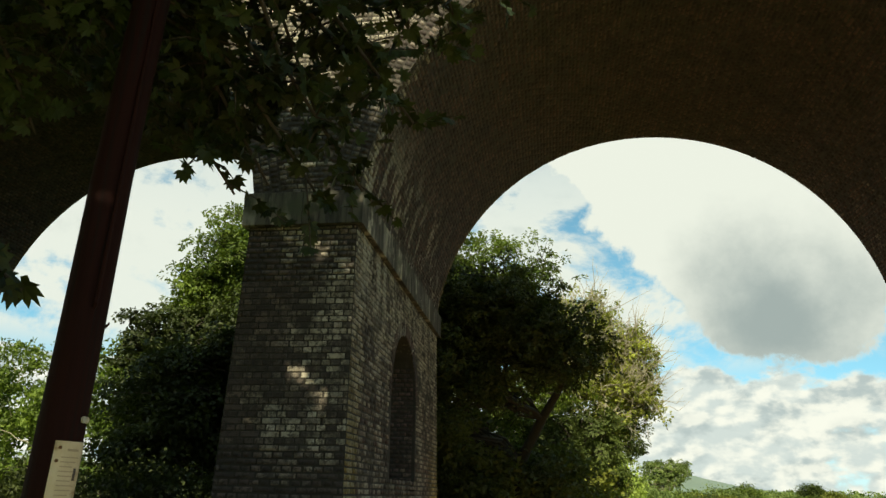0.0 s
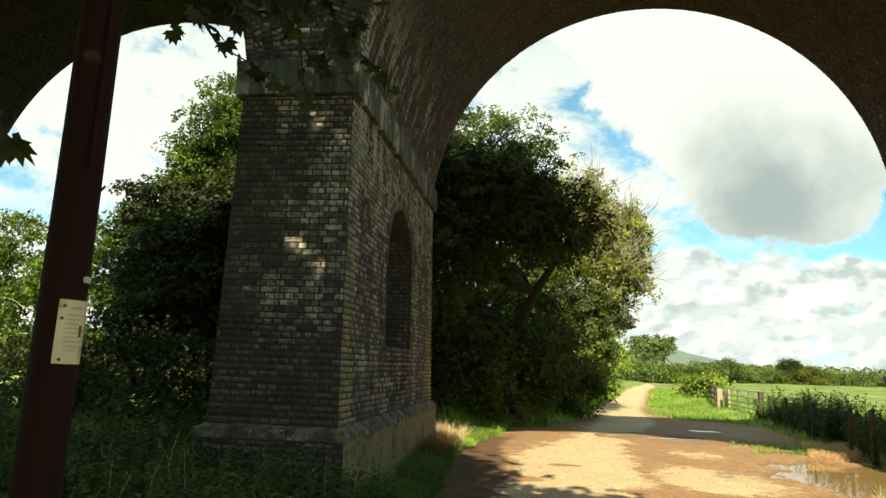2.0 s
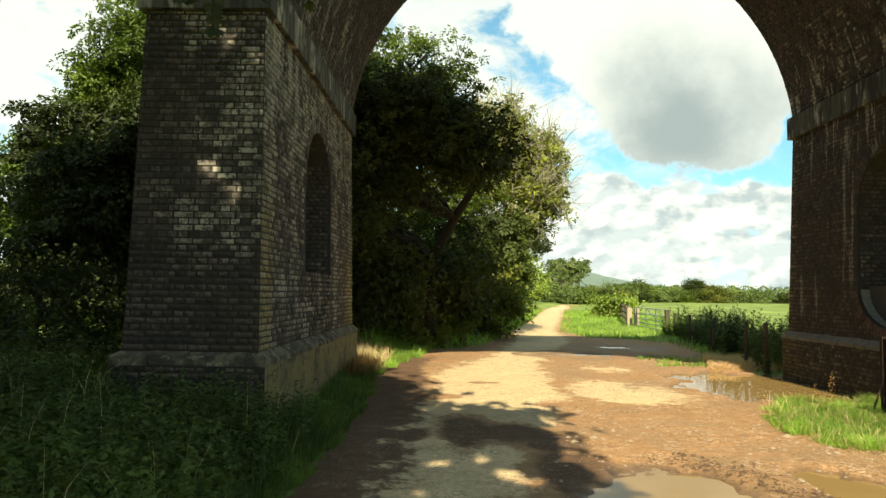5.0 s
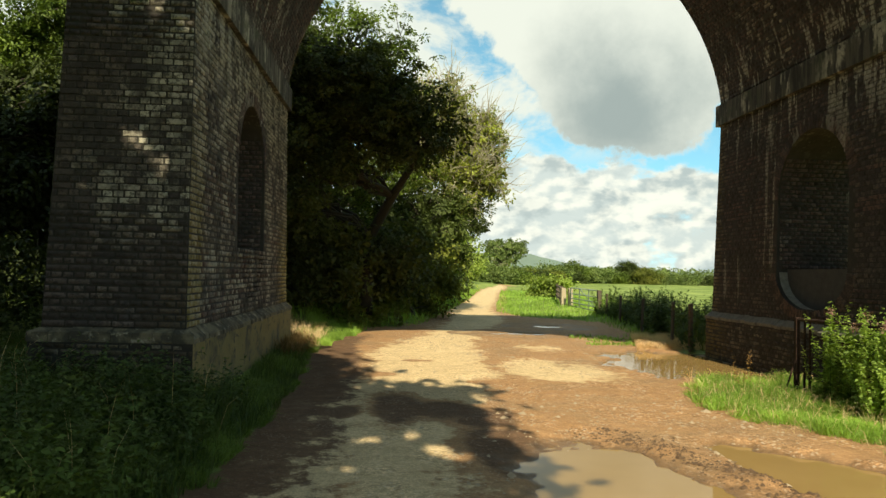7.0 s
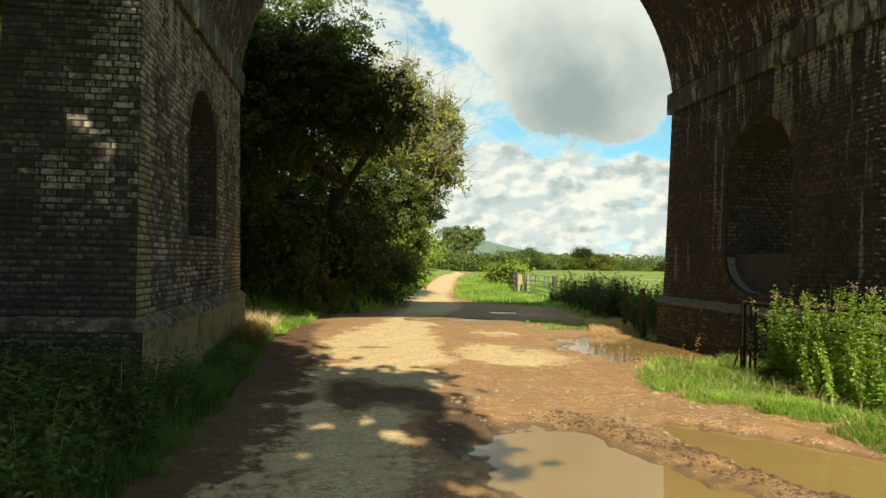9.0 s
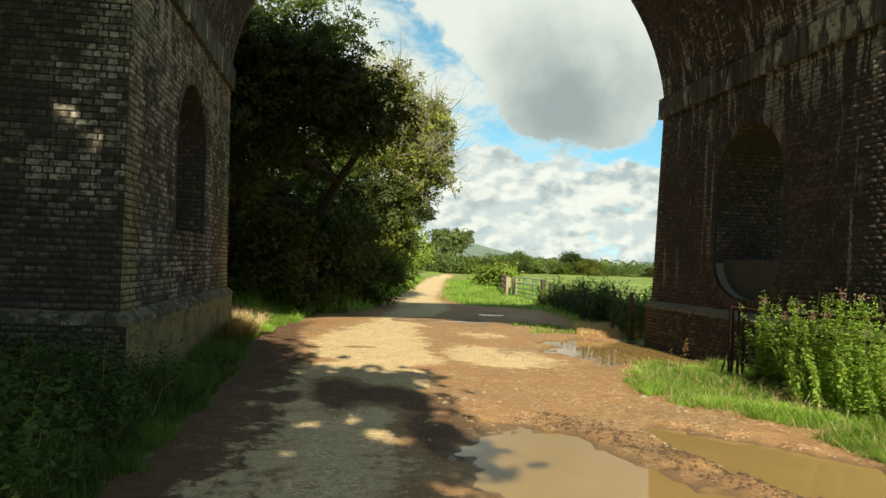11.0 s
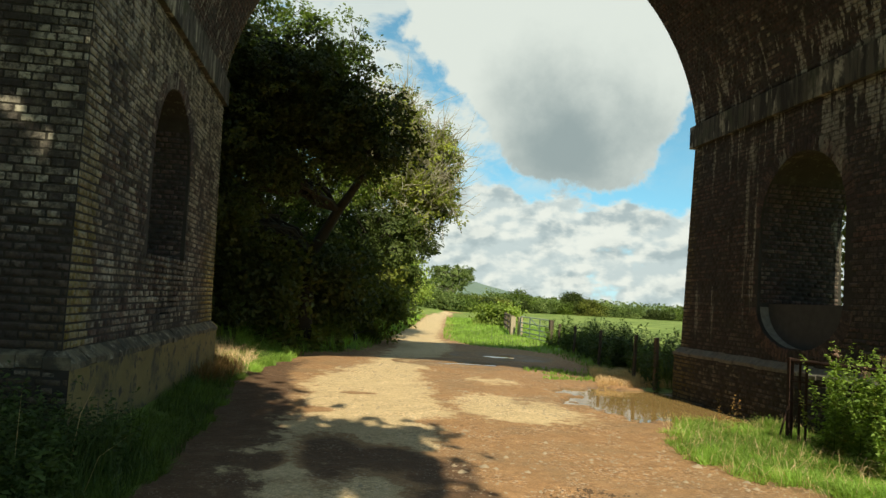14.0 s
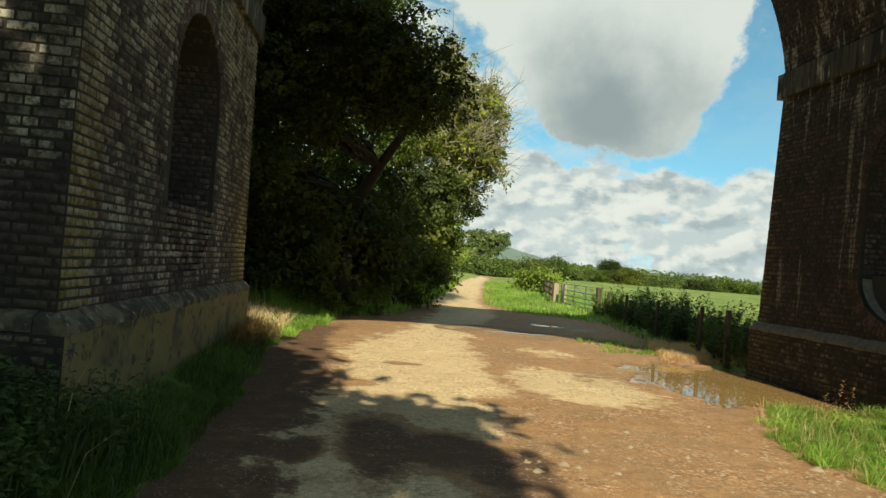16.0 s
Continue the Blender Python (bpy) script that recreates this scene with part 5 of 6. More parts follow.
for k, (px, py, h, rx) in enumerate(((3.0, 36, 5.4, 1.9), (4.2, 43, 5.0, 1.8), (5.6, 52, 4.6, 1.8), (7.6, 64, 5.0, 2.4), (9.6, 78, 5.4, 2.6))):
    tree("hedge_bush", (px - rx * 0.8, py), h, [((px - rx * 0.9, py, h * 0.52), (rx, 2.6, h * 0.5)), ((px - rx * 0.7, py + 3.2, h * 0.42), (rx * 0.9, 2.4, h * 0.42))],
         "leaf_bright", 50 + k, "tall hedge bush beside the far lane", "bush", clumps=260, per=22, size=0.30, spread=0.36, trunk=0.1, limbs=5, group="lane hedge")
for k, (px, py) in enumerate(((1.9, 31.5), (2.6, 34.0))):
    tree("hedge_bush", (px, py), 1.7, [((px, py, 0.9), (0.8, 1.0, 0.8)), ((px - 0.8, py + 0.6, 1.2), (0.9, 1.0, 1.0))],
         "leaf_bright", 180 + k, "low sunlit bush on the lane bank", "bush", clumps=150, per=22, size=0.15, spread=0.22, trunk=0.05, limbs=4, group="bank bushes")
broad_tree("lime_tree", [(20.4, 122.0, 0), (20.3, 122, 2.5), (20.0, 122, 5.5)],
           [((18.6, 122, 6.0), (1.9, 1.8, 1.5)), ((22.0, 122, 6.1), (1.8, 1.7, 1.5)), ((20.2, 122, 4.6), (2.6, 1.8, 1.3)), ((16.4, 121, 3.6), (1.9, 1.8, 1.6))],
           "far_leaf", 60, "tall distant lime tree at the end of the lane", boughs=70, sprays=10, leaves=22, reach=0.8, size=0.24, thick=0.3, bark="pale_bark", core=0.2)
for k, (px, py, h, rx) in enumerate(((12.6, 92, 3.4, 1.8), (15.4, 96, 3.0, 1.9), (18.6, 100, 3.4, 1.8), (22.8, 108, 3.0, 2.2), (24.8, 112, 4.6, 2.0), (28.0, 117, 3.2, 2.4), (30.6, 120, 5.0, 1.6), (34.0, 124, 4.0, 2.4), (38.6, 126, 3.0, 2.6), (42.8, 127, 5.6, 1.5), (44.6, 126, 3.8, 2.4), (50.5, 128, 3.3, 3.2), (57.0, 130, 3.0, 3.4), (64.5, 131, 3.3, 3.8), (73, 132, 3.1, 4.2))):
    h = 0.82 * h - 0.35
    tree("hedge_bush", (px, py), h, [((px, py, h * 0.5), (rx, 1.8, h * 0.5)), ((px + rx, py, h * 0.42), (rx * 0.9, 1.8, h * 0.42))],
         ("far_leaf", "leaf_ash", "leaf_dark", "leaf_mid", "far_leaf", "leaf_dark", "leaf_ash")[k % 7], 70 + k, "dark green hedge bush along the far field edge", "bush", clumps=360, per=24, size=0.28, spread=0.34, trunk=0.1, limbs=4, group="field hedge")
tree("hedge_bush", (11.4, 48.0), 1.6, [((11.3, 48, 0.75), (0.85, 0.9, 0.75)), ((10.7, 49, 0.55), (0.7, 0.8, 0.55))], "leaf_bright", 90, "round bright bush at the end of the rail fence", "bush", clumps=160, per=24, size=0.22, spread=0.26, trunk=0.05, limbs=4)


# far woods and the down on the skyline
def wood_band(name, x0, x1, y, h0, h1, seed, mat, label):
    rng = np.random.default_rng(seed)
    n = int((x1 - x0) / (h0 * 0.8))
    cx = np.linspace(x0, x1, n)
    cen = np.column_stack([cx + rng.normal(0, 1.5, n), y + rng.normal(0, 6, n), np.full(n, float(ground_z(0.0, y)) + 0.1)])
    hh = h0 + (h1 - h0) * fbm(cx * 0.02, cx * 0, seed)
    per = 90
    w_ = unit(rng.normal(size=(n * per, 3)))
    w_[:, 2] = np.abs(w_[:, 2])
    at = np.repeat(cen, per, axis=0) + w_ * np.repeat(np.column_stack([hh * 0.75, hh * 0.6, hh]), per, axis=0) * rng.uniform(0.75, 1.05, (n * per, 1))
    t, nn = leaf_ways(rng, w_, 0.1)
    me = leaf_mesh(name, at, t, nn, rng.uniform(0.6, 1.2, n * per) * h0 * 0.42, MAT[mat], 0.9)
    tagged(put(name, me), label, "woodland", kind="stuff")


wood_band("far_wood", 20, 330, 250, 2.2, 4.4, 5, "far_leaf", "line of far dark trees along the fields")
wood_band("far_wood", -260, 12, 210, 6.0, 9.0, 6, "far_leaf", "far belt of trees behind the viaduct")

gx2 = np.linspace(-500, 1700, 111)
rise = np.interp(gx2, [-500, 100, 210, 262, 285, 300, 320, 375, 440, 560, 700, 1700], [10, 16, 20, 27, 44, 45, 39, 28, 20, 17, 16, 14]) + (fbm(gx2 * 0.02, gx2 * 0, 8) - 0.5) * 3
rows_y = np.array([1150, 1300, 1420, 1500, 1700])
prof = np.array([0.0, 0.45, 0.82, 1.0, 0.9])
co = np.array([(x, y, h * q + (fbm(x * 0.02, y * 0.02, 9) - 0.5) * 4 * q - 1.0 * (q == 0)) for y, q in zip(rows_y, prof) for x, h in zip(gx2, rise)])
idx = np.arange(len(co)).reshape(5, 111)
me = quick_mesh("hill", co, np.stack([idx[:-1, :-1], idx[:-1, 1:], idx[1:, 1:], idx[1:, :-1]], -1).reshape(-1, 4), MAT["hill"])
tagged(put("hill", me, smooth_shade=True), "long pale green chalk down on the skyline", "hill", kind="structure")


# ---- the chestnut that hangs over the lane
def palmate(rng, at, axis_, size):
    """Seven leaflets for each leaf stalk end."""
    n = len(at)
    t = unit(axis_)
    side = unit(np.cross(t, rng.normal(size=(n, 3))))
    up = np.cross(side, t)
    pts, ways, norms, sizes = [], [], [], []
    for k, ang in enumerate(np.radians([-105, -68, -33, 0, 33, 68, 105])):
        d = t * math.cos(ang) + side * math.sin(ang) - np.array([0, 0, 0.28])
        pts.append(at)
        ways.append(d)
        norms.append(up + rng.normal(size=(n, 3)) * 0.15)
        sizes.append(size * (1.0 - 0.30 * abs(k - 3) / 3))
    return np.concatenate(pts), np.concatenate(ways), np.concatenate(norms), np.concatenate(sizes)


def sunny_gap(at):
    """True for leaves in the gaps of the crown through which the sun reaches the pier and the lane."""
    on_x = at[:, 0] + SUN_SIDE * (NEAR - at[:, 1])
    on_z = at[:, 2] - (NEAR - at[:, 1]) / SUN_RUN
    lit = [np.hypot(on_x - x, on_z - z) < r for x, z, r in ((-2.72, 3.05, 0.19), (-2.31, 2.78, 0.22), (-2.21, 3.69, 0.16), (-2.67, 3.70, 0.12))]
    run = at[:, 2] * SUN_RUN
    lit += [np.hypot(at[:, 0] + SUN_SIDE * run - x, at[:, 1] + run - y) < r for x, y, r in ((-0.05, 7.88, 0.24), (0.57, 7.53, 0.24), (0.81, 7.25, 0.22), (-0.77, 7.45, 0.18), (-0.16, 6.86, 0.16), (0.38, 8.10, 0.18))]
    return np.any(lit, axis=0)


def chestnut():
    rng = np.random.default_rng(77)
    foot = np.array([-6.2, -1.2, 0.45])
    root = thing("horse_chestnut", "horse chestnut tree with low boughs hanging over the lane", "tree", foot)
    bm = bmesh.new()
    path = limb_path((0, 0, -0.3), (0.4, 0.3, 8.5), rng, 0, 8)
    tube(bm, path, [0.42, 0.34, 0.31, 0.28, 0.24, 0.2, 0.15, 0.07], 12)
    part("trunk", bm, MAT["bark"], root, smooth_shade=True)
    # high crown
    lobes = [((-3.7, 0.8, 7.2), (2.7, 3.2, 1.7)), ((-5.6, -1.5, 7.6), (3.2, 3.4, 2.2)), ((-2.2, -1.2, 6.8), (1.9, 2.2, 1.2)), ((0.5, -1.3, 6.4), (1.1, 1.5, 0.7)), ((-3.3, 3.4, 6.8), (1.9, 1.4, 1.1)), ((-3.4, -4.2, 7.4), (3.0, 2.4, 1.5)), ((-3.5, 2.4, 9.4), (2.5, 2.4, 1.7)), ((-5.0, 3.0, 8.0), (2.2, 2.0, 1.8)), ((-0.9, 0.6, 7.0), (0.75, 3.6, 0.9)), ((-6.5, 1.0, 4.6), (2.4, 2.6, 2.2)), ((-5.5, -3.5, 4.6), (3.0, 2.6, 2.2)), ((-2.6, 2.0, 9.9), (1.9, 2.0, 1.4)), ((-4.8, 5.0, 6.4), (1.8, 1.9, 0.9)), ((-7.6, 4.2, 6.6), (2.4, 2.2, 1.5)), ((-10.2, 2.6, 6.2), (2.4, 2.6, 1.9)), ((-8.6, 1.4, 8.6), (2.6, 2.6, 1.8)), ((-2.5, -3.4, 6.8), (1.5, 1.7, 1.0)), ((0.4, -3.2, 6.6), (1.0, 1.3, 0.7)), ((0.35, -2.2, 6.5), (0.9, 0.9, 0.6)), ((0.65, 1.0, 6.7), (0.55, 0.8, 0.4))]
    at, outw, cl = crown_points(rng, [(np.array(c) - foot, r) for c, r in lobes], 3700, 9, 0.28, 0.95, 0.16, [1, 0.7, 2.0, 4.0, 1.0, 0.8, 0.9, 0.7, 5.0, 0.7, 0.7, 1.7, 2.5, 1.6, 1.6, 1.6, 3.0, 3.6, 3.4, 7.0])
    t, nn = leaf_ways(rng, outw, 0.5)
    lit = sunny_gap(at + foot)
    at, t = at[~lit], t[~lit]
    p_, w_, n_, s_ = palmate(rng, at, t, rng.uniform(0.16, 0.26, len(at)))
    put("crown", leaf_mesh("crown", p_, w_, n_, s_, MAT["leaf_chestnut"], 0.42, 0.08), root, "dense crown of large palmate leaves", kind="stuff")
    # low hanging boughs
    bm = bmesh.new()
    ats, dirs = [], []
    boughs = [((-4.0, 0.9, 6.2), (-1.5, 5.4, 4.55)), ((-4.2, 0.8, 6.0), (-1.9, 5.3, 4.25)), ((-3.6, 0.9, 6.4), (-1.2, 5.5, 5.0)), ((-3.4, 0.8, 6.6), (-0.7, 5.3, 5.3)), ((-4.4, 1.0, 6.0), (-2.45, 5.1, 4.2)), ((-4.8, 1.0, 6.0), (-3.0, 4.9, 4.5)), ((-4.6, 0.6, 6.4), (-2.2, 5.2, 4.7)), ((-4.2, 0.4, 6.6), (-1.0, 5.6, 5.3)), ((-4.9, 0.8, 6.0), (-3.2, 4.6, 3.95)), ((-4.4, 0.6, 6.5), (-0.1, 5.2, 5.5)), ((-3.4, 1.6, 6.0), (-1.55, 5.0, 4.25)), ((-5.0, 0.4, 5.6), (-3.9, 5.0, 4.6)), ((-4.4, 0.8, 6.2), (-2.6, 5.6, 4.9)), ((-4.0, 0.8, 6.2), (-1.15, 5.3, 3.78)), ((-3.8, 0.8, 6.3), (-1.5, 5.2, 4.35)), ((-3.6, 0.8, 6.5), (-0.75, 5.4, 4.95)), ((-4.1, 0.8, 6.1), (-1.85, 5.3, 3.85)),
              ((-3.6, 0.9, 6.3), (-0.80, 5.3, 4.30)), ((-3.7, 0.9, 6.2), (-1.05, 5.3, 4.65)), ((-3.9, 0.9, 6.2), (-1.45, 5.3, 3.72)), ((-4.3, 0.9, 6.0), (-2.05, 5.2, 3.74)), ((-3.5, 0.9, 6.5), (-0.45, 5.3, 5.05))]
    for a_, b_ in boughs:
        a_, b_ = np.array(a_) - foot, np.array(b_) - foot
        lp = limb_path(a_, b_, rng, 0.10, 8)
        tube(bm, lp, [0.05 - 0.0058 * k for k in range(8)], 6)
        tube(bm, limb_path((0.2, 0.1, 4.4), a_, rng, 0.05), [0.12, 0.11, 0.1, 0.085, 0.07, 0.05], 7)
        for k in range(3, 8):
            for _ in range(11):
                s0 = lp[k - 1] + (lp[k] - lp[k - 1]) * rng.uniform()
                d = unit((rng.normal(size=(1, 3)) * (1, 1, 0.45) + np.array([[0.0, 0.15, -0.25]])))[0]
                e = s0 + d * rng.uniform(0.18, 0.55)
                tube(bm, [s0, (s0 + e) / 2 + (0, 0, 0.03), e], [0.008, 0.006, 0.004], 4)
                for q in range(5):
                    ats.append(e - d * 0.08 * q)
                    dirs.append(d + rng.normal(size=3) * 0.55)
    # one low twig beside the pole
    lp = limb_path(np.array((-5.9, -0.4, 3.9)) - foot, np.array((-1.90, 3.1, 2.46)) - foot, rng, 0.10, 8)
    tube(bm, lp, [0.035 - 0.004 * k for k in range(8)], 6)
    for q in range(7):
        ats.append(lp[-1] + rng.normal(size=3) * 0.02 - (lp[-1] - lp[-2]) * 0.05 * q)
        dirs.append(np.array((0.5, 0.1, -0.7)) + rng.normal(size=3) * 0.35)
    part("branching", bm, MAT["bark"], root, smooth_shade=True)
    ats, dirs = np.array(ats), np.array(dirs)
    lit = sunny_gap(ats + foot)
    ats, dirs = ats[~lit], dirs[~lit]
    p_, w_, n_, s_ = palmate(rng, ats, dirs, rng.uniform(0.07, 0.13, len(ats)))
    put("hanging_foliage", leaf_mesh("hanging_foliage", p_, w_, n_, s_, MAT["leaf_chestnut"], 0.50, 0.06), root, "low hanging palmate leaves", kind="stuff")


chestnut()


# ---- grass, weeds and straw
def blades(name, xy, height, mat, label, category, seed, lean=0.35, width=0.010):
    rng = np.random.default_rng(seed)
    n = len(xy)
    z = ground_z(xy[:, 0], xy[:, 1]) - 0.01
    h = height * rng.uniform(0.45, 1.25, n)
    d = rng.normal(size=(n, 2)) * lean
    a = rng.uniform(0, math.pi, n)
    wv = np.column_stack([np.cos(a), np.sin(a), 0 * a]) * (width * rng.uniform(0.6, 1.4, n))[:, None]
    b = np.column_stack([xy, z])
    m_ = b + np.column_stack([d * h[:, None] * 0.35, h * 0.6])
    t = b + np.column_stack([d * h[:, None], h * (1 - 0.25 * np.hypot(*d.T))])
    co = np.stack([b - wv, b + wv, m_ + wv * 0.7, t, m_ - wv * 0.7], 1).reshape(-1, 3)
    base = (np.arange(n) * 5)[:, None, None]
    tri = np.array([(0, 1, 2), (0, 2, 4), (4, 2, 3)])[None]
    me = quick_mesh(name, co, (base + tri).reshape(-1, 3), mat)
    return tagged(put(name, me), label, category, kind="stuff")


def scatter(n, x0, x1, y0, y1, ok, seed):
    rng = np.random.default_rng(seed)
    xy = np.column_stack([rng.uniform(x0, x1, n), rng.uniform(y0, y1, n)])
    return xy[ok(xy[:, 0], xy[:, 1])]


def clear_of_piers(x, y):
    out = np.ones(len(x), bool)
    for px in PIER_X:
        out &= ~((x > px - 0.2) & (x < px + THICK + 0.3) & (y > NEAR - 0.42) & (y < FAR + 0.42))
    return out


def verge_l(x, y):
    return (x < np.interp(y, *LANE_L) - 0.05 + (fbm(x * 2, y * 2, 81) - 0.5) * 0.35) & clear_of_piers(x, y)


def verge_r(x, y):
    return (x > np.interp(y, *LANE_R) + (fbm(x * 2, y * 2, 82) - 0.5) * 0.5) & clear_of_piers(x, y) & (y < 12.1)


g1 = scatter(70000, -5.5, -0.8, 3.2, 19.5, verge_l, 101)
keep_ = fbm(g1[:, 0] * 1.3, g1[:, 1] * 1.3, 83) > 0.36
blades("verge_grass", g1[keep_], 0.19 * (0.6 + fbm(g1[keep_][:, 0], g1[keep_][:, 1], 84)), MAT["leaf_verge_shade"], "long shaded grass of the verge beside the pier", "grass", 102, width=0.0045)
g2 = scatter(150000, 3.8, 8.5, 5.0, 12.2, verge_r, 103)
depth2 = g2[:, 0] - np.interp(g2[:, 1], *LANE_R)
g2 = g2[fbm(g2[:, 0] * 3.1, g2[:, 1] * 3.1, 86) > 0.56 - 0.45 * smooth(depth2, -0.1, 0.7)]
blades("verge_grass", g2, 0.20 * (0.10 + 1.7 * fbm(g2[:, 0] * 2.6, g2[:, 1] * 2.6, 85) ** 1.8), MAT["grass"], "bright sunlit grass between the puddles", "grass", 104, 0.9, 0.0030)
g2b = scatter(2600, 3.9, 7.5, 5.2, 12.1, verge_r, 113)
blades("seed_stalks", g2b, 0.26, MAT["straw"], "dry pale stalks among the sunlit grass", "grass", 114, 0.9, 0.0025)
g3 = scatter(64000, -8, 14, 19.5, 62, lambda x, y: ((x < np.interp(y, *LANE_L) + 0.1) | (x > np.interp(y, *LANE_R) - 0.1)), 105)
blades("bank_grass", g3, np.where(g3[:, 0] > np.interp(g3[:, 1], *LANE_R) - 0.2, 0.17, 0.34), MAT["grass"], "rough green grass along the far lane", "grass", 106, width=0.012)
g4 = scatter(1500, -2.6, -1.25, 16.2, 19.0, lambda x, y: (x < np.interp(y, *LANE_L) + 0.05) & clear_of_piers(x, y) & (fbm(x * 2, y * 2, 86) > 0.42), 107)
blades("dry_grass", g4, 0.38, MAT["straw"], "tuft of dry yellow grass at the pier foot", "grass", 108, 0.55, 0.004)
g4b = scatter(14000, -1.9, -0.5, 16.6, 21.5, lambda x, y: (x < np.interp(y, *LANE_L) + 0.22 + 0.12 * np.sin(5 * y)) & clear_of_piers(x, y), 151)
blades("verge_grass", g4b, 0.17, MAT["grass"], "sunlit green grass beyond the pier foot", "grass", 152, 0.5, 0.006)
g1b = scatter(150000, -2.4, -0.6, 4.0, 16.0, lambda x, y: (np.abs(x - np.interp(y, *LANE_L) + 0.30 - (fbm(x * 2, y * 2, 81) - 0.5) * 0.5) < 0.38) & clear_of_piers(x, y), 153)
g1b = g1b[fbm(g1b[:, 0] * 2.4, g1b[:, 1] * 2.4, 155) > 0.40 + 0.3 * smooth(g1b[:, 0] - np.interp(g1b[:, 1], *LANE_L), -0.25, 0.15)]
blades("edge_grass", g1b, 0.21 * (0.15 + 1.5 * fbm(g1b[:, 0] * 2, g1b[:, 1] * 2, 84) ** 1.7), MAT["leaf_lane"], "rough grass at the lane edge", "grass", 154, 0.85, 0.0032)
g4c = scatter(2600, -2.5, -1.35, 13.8, 16.9, lambda x, y: (x < np.interp(y, *LANE_L) - 0.05) & clear_of_piers(x, y), 156)
blades("dry_weeds", g4c, 0.34, MAT["dock"], "rusty brown dead weeds at the pier foot", "weeds", 157, 0.6, 0.005)
g5 = scatter(17000, 5.7, 8.2, 17.0, 20.4, lambda x, y: (fbm(x * 2, y * 2, 87) > 0.33) & (x > 5.9 + 0.30 * (y - 17.0)) & clear_of_piers(x, y), 109)
blades("dry_grass", g5, 0.19, MAT["straw"], "patch of dry straw coloured grass by the fence", "grass", 110, 0.6, 0.004)
g6 = scatter(1200, 5.0, 6.6, 17.6, 20.2, lambda x, y: fbm(x * 2, y * 2, 88) > 0.5, 111)
blades("verge_grass", g6, 0.10, MAT["grass"], "thin short grass at the lane side", "grass", 112)


def weeds(name, xy, height, mat, label, category, seed, leaf=0.11, per=16, wide=0.6, tilt=0.45):
    """Leafy stems: nettles, brambles, docks."""
    rng = np.random.default_rng(seed)
    n = len(xy)
    h = height * rng.uniform(0.5, 1.15, n)
    b = np.column_stack([xy, ground_z(xy[:, 0], xy[:, 1])])
    tip = b + np.column_stack([rng.normal(size=(n, 2)) * 0.22 * h[:, None], h])
    k = rng.uniform(0.04, 1.0, (n, per))
    at = (b[:, None] + (tip - b)[:, None] * k[..., None]).reshape(-1, 3)
    a = rng.uniform(0, 2 * math.pi, n * per)
    t = np.column_stack([np.cos(a), np.sin(a), rng.normal(-0.1, 0.35, n * per)])
    nn = np.column_stack([rng.normal(0, tilt, n * per), rng.normal(-0.3 * tilt, tilt, n * per), np.ones(n * per)])
    size = leaf * rng.uniform(0.6, 1.3, n * per) * (1.15 - 0.45 * k.ravel())
    root = tagged(put(name, leaf_mesh(name, at, t, nn, size, mat, wide, 0.12), kind="stuff"), label, category)
    return root


def stems(parent, xy, height, mat, seed):
    rng = np.random.default_rng(seed)
    bm = bmesh.new()
    for x, y in xy:
        z = float(ground_z(x, y))
        h = height * rng.uniform(0.5, 1.1)
        tube(bm, [(x, y, z), (x + rng.normal() * 0.05, y + rng.normal() * 0.05, z + h * 0.5), (x + rng.normal() * 0.15, y + rng.normal() * 0.15, z + h)], [0.007, 0.006, 0.003], 4)
    part("stemwork", bm, mat, parent)


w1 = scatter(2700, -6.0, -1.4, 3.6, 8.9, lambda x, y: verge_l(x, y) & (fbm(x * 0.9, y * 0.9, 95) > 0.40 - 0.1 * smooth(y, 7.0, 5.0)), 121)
o = weeds("verge_weeds", w1, 0.50, MAT["leaf_verge_shade"], "dense shaded nettles and brambles on the verge", "weeds", 122, 0.065, 30)
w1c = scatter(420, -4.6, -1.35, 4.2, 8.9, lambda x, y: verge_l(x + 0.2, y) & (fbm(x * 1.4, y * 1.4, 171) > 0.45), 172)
weeds("bramble_weeds", w1c, 0.62, MAT["leaf_verge_shade"], "broad-leaved brambles and docks among the verge grass", "weeds", 173, 0.075, 22, 0.5)
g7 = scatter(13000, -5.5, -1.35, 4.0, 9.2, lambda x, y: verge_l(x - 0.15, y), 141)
blades("tall_verge_grass", g7, 0.42 * (0.5 + fbm(g7[:, 0], g7[:, 1], 96)), MAT["leaf_verge_shade"], "tall rank grass of the shaded verge", "grass", 142, 0.4, 0.004)
g8 = scatter(130, -5.0, -1.3, 4.2, 9.0, lambda x, y: verge_l(x - 0.2, y), 143)
blades("seed_stalks", g8, 0.72, MAT["straw"], "dry seeding grass stalks on the verge", "grass", 144, 0.3, 0.003)
w1b = scatter(420, -8.5, -3.6, 8.0, 19.5, clear_of_piers, 123)
weeds("verge_weeds", w1b, 0.9, MAT["leaf_dark"], "tall nettles beside the pier", "weeds", 124, 0.09, 34)
w2 = scatter(1400, 4.9, 8.6, 6.4, 10.2, lambda x, y: (x > 5.62 + 0.15 * np.abs(y - 8.2)) & (y > 6.7 + 0.25 * np.sin(3 * x)) & (fbm(x * 1.2, y * 1.2, 91) > 0.33) & ((x < 6.7) | (y < 8.5)), 125)
w2_deep = np.minimum(smooth(w2[:, 0], 5.45, 6.25), smooth(w2[:, 1], 6.5, 7.3))
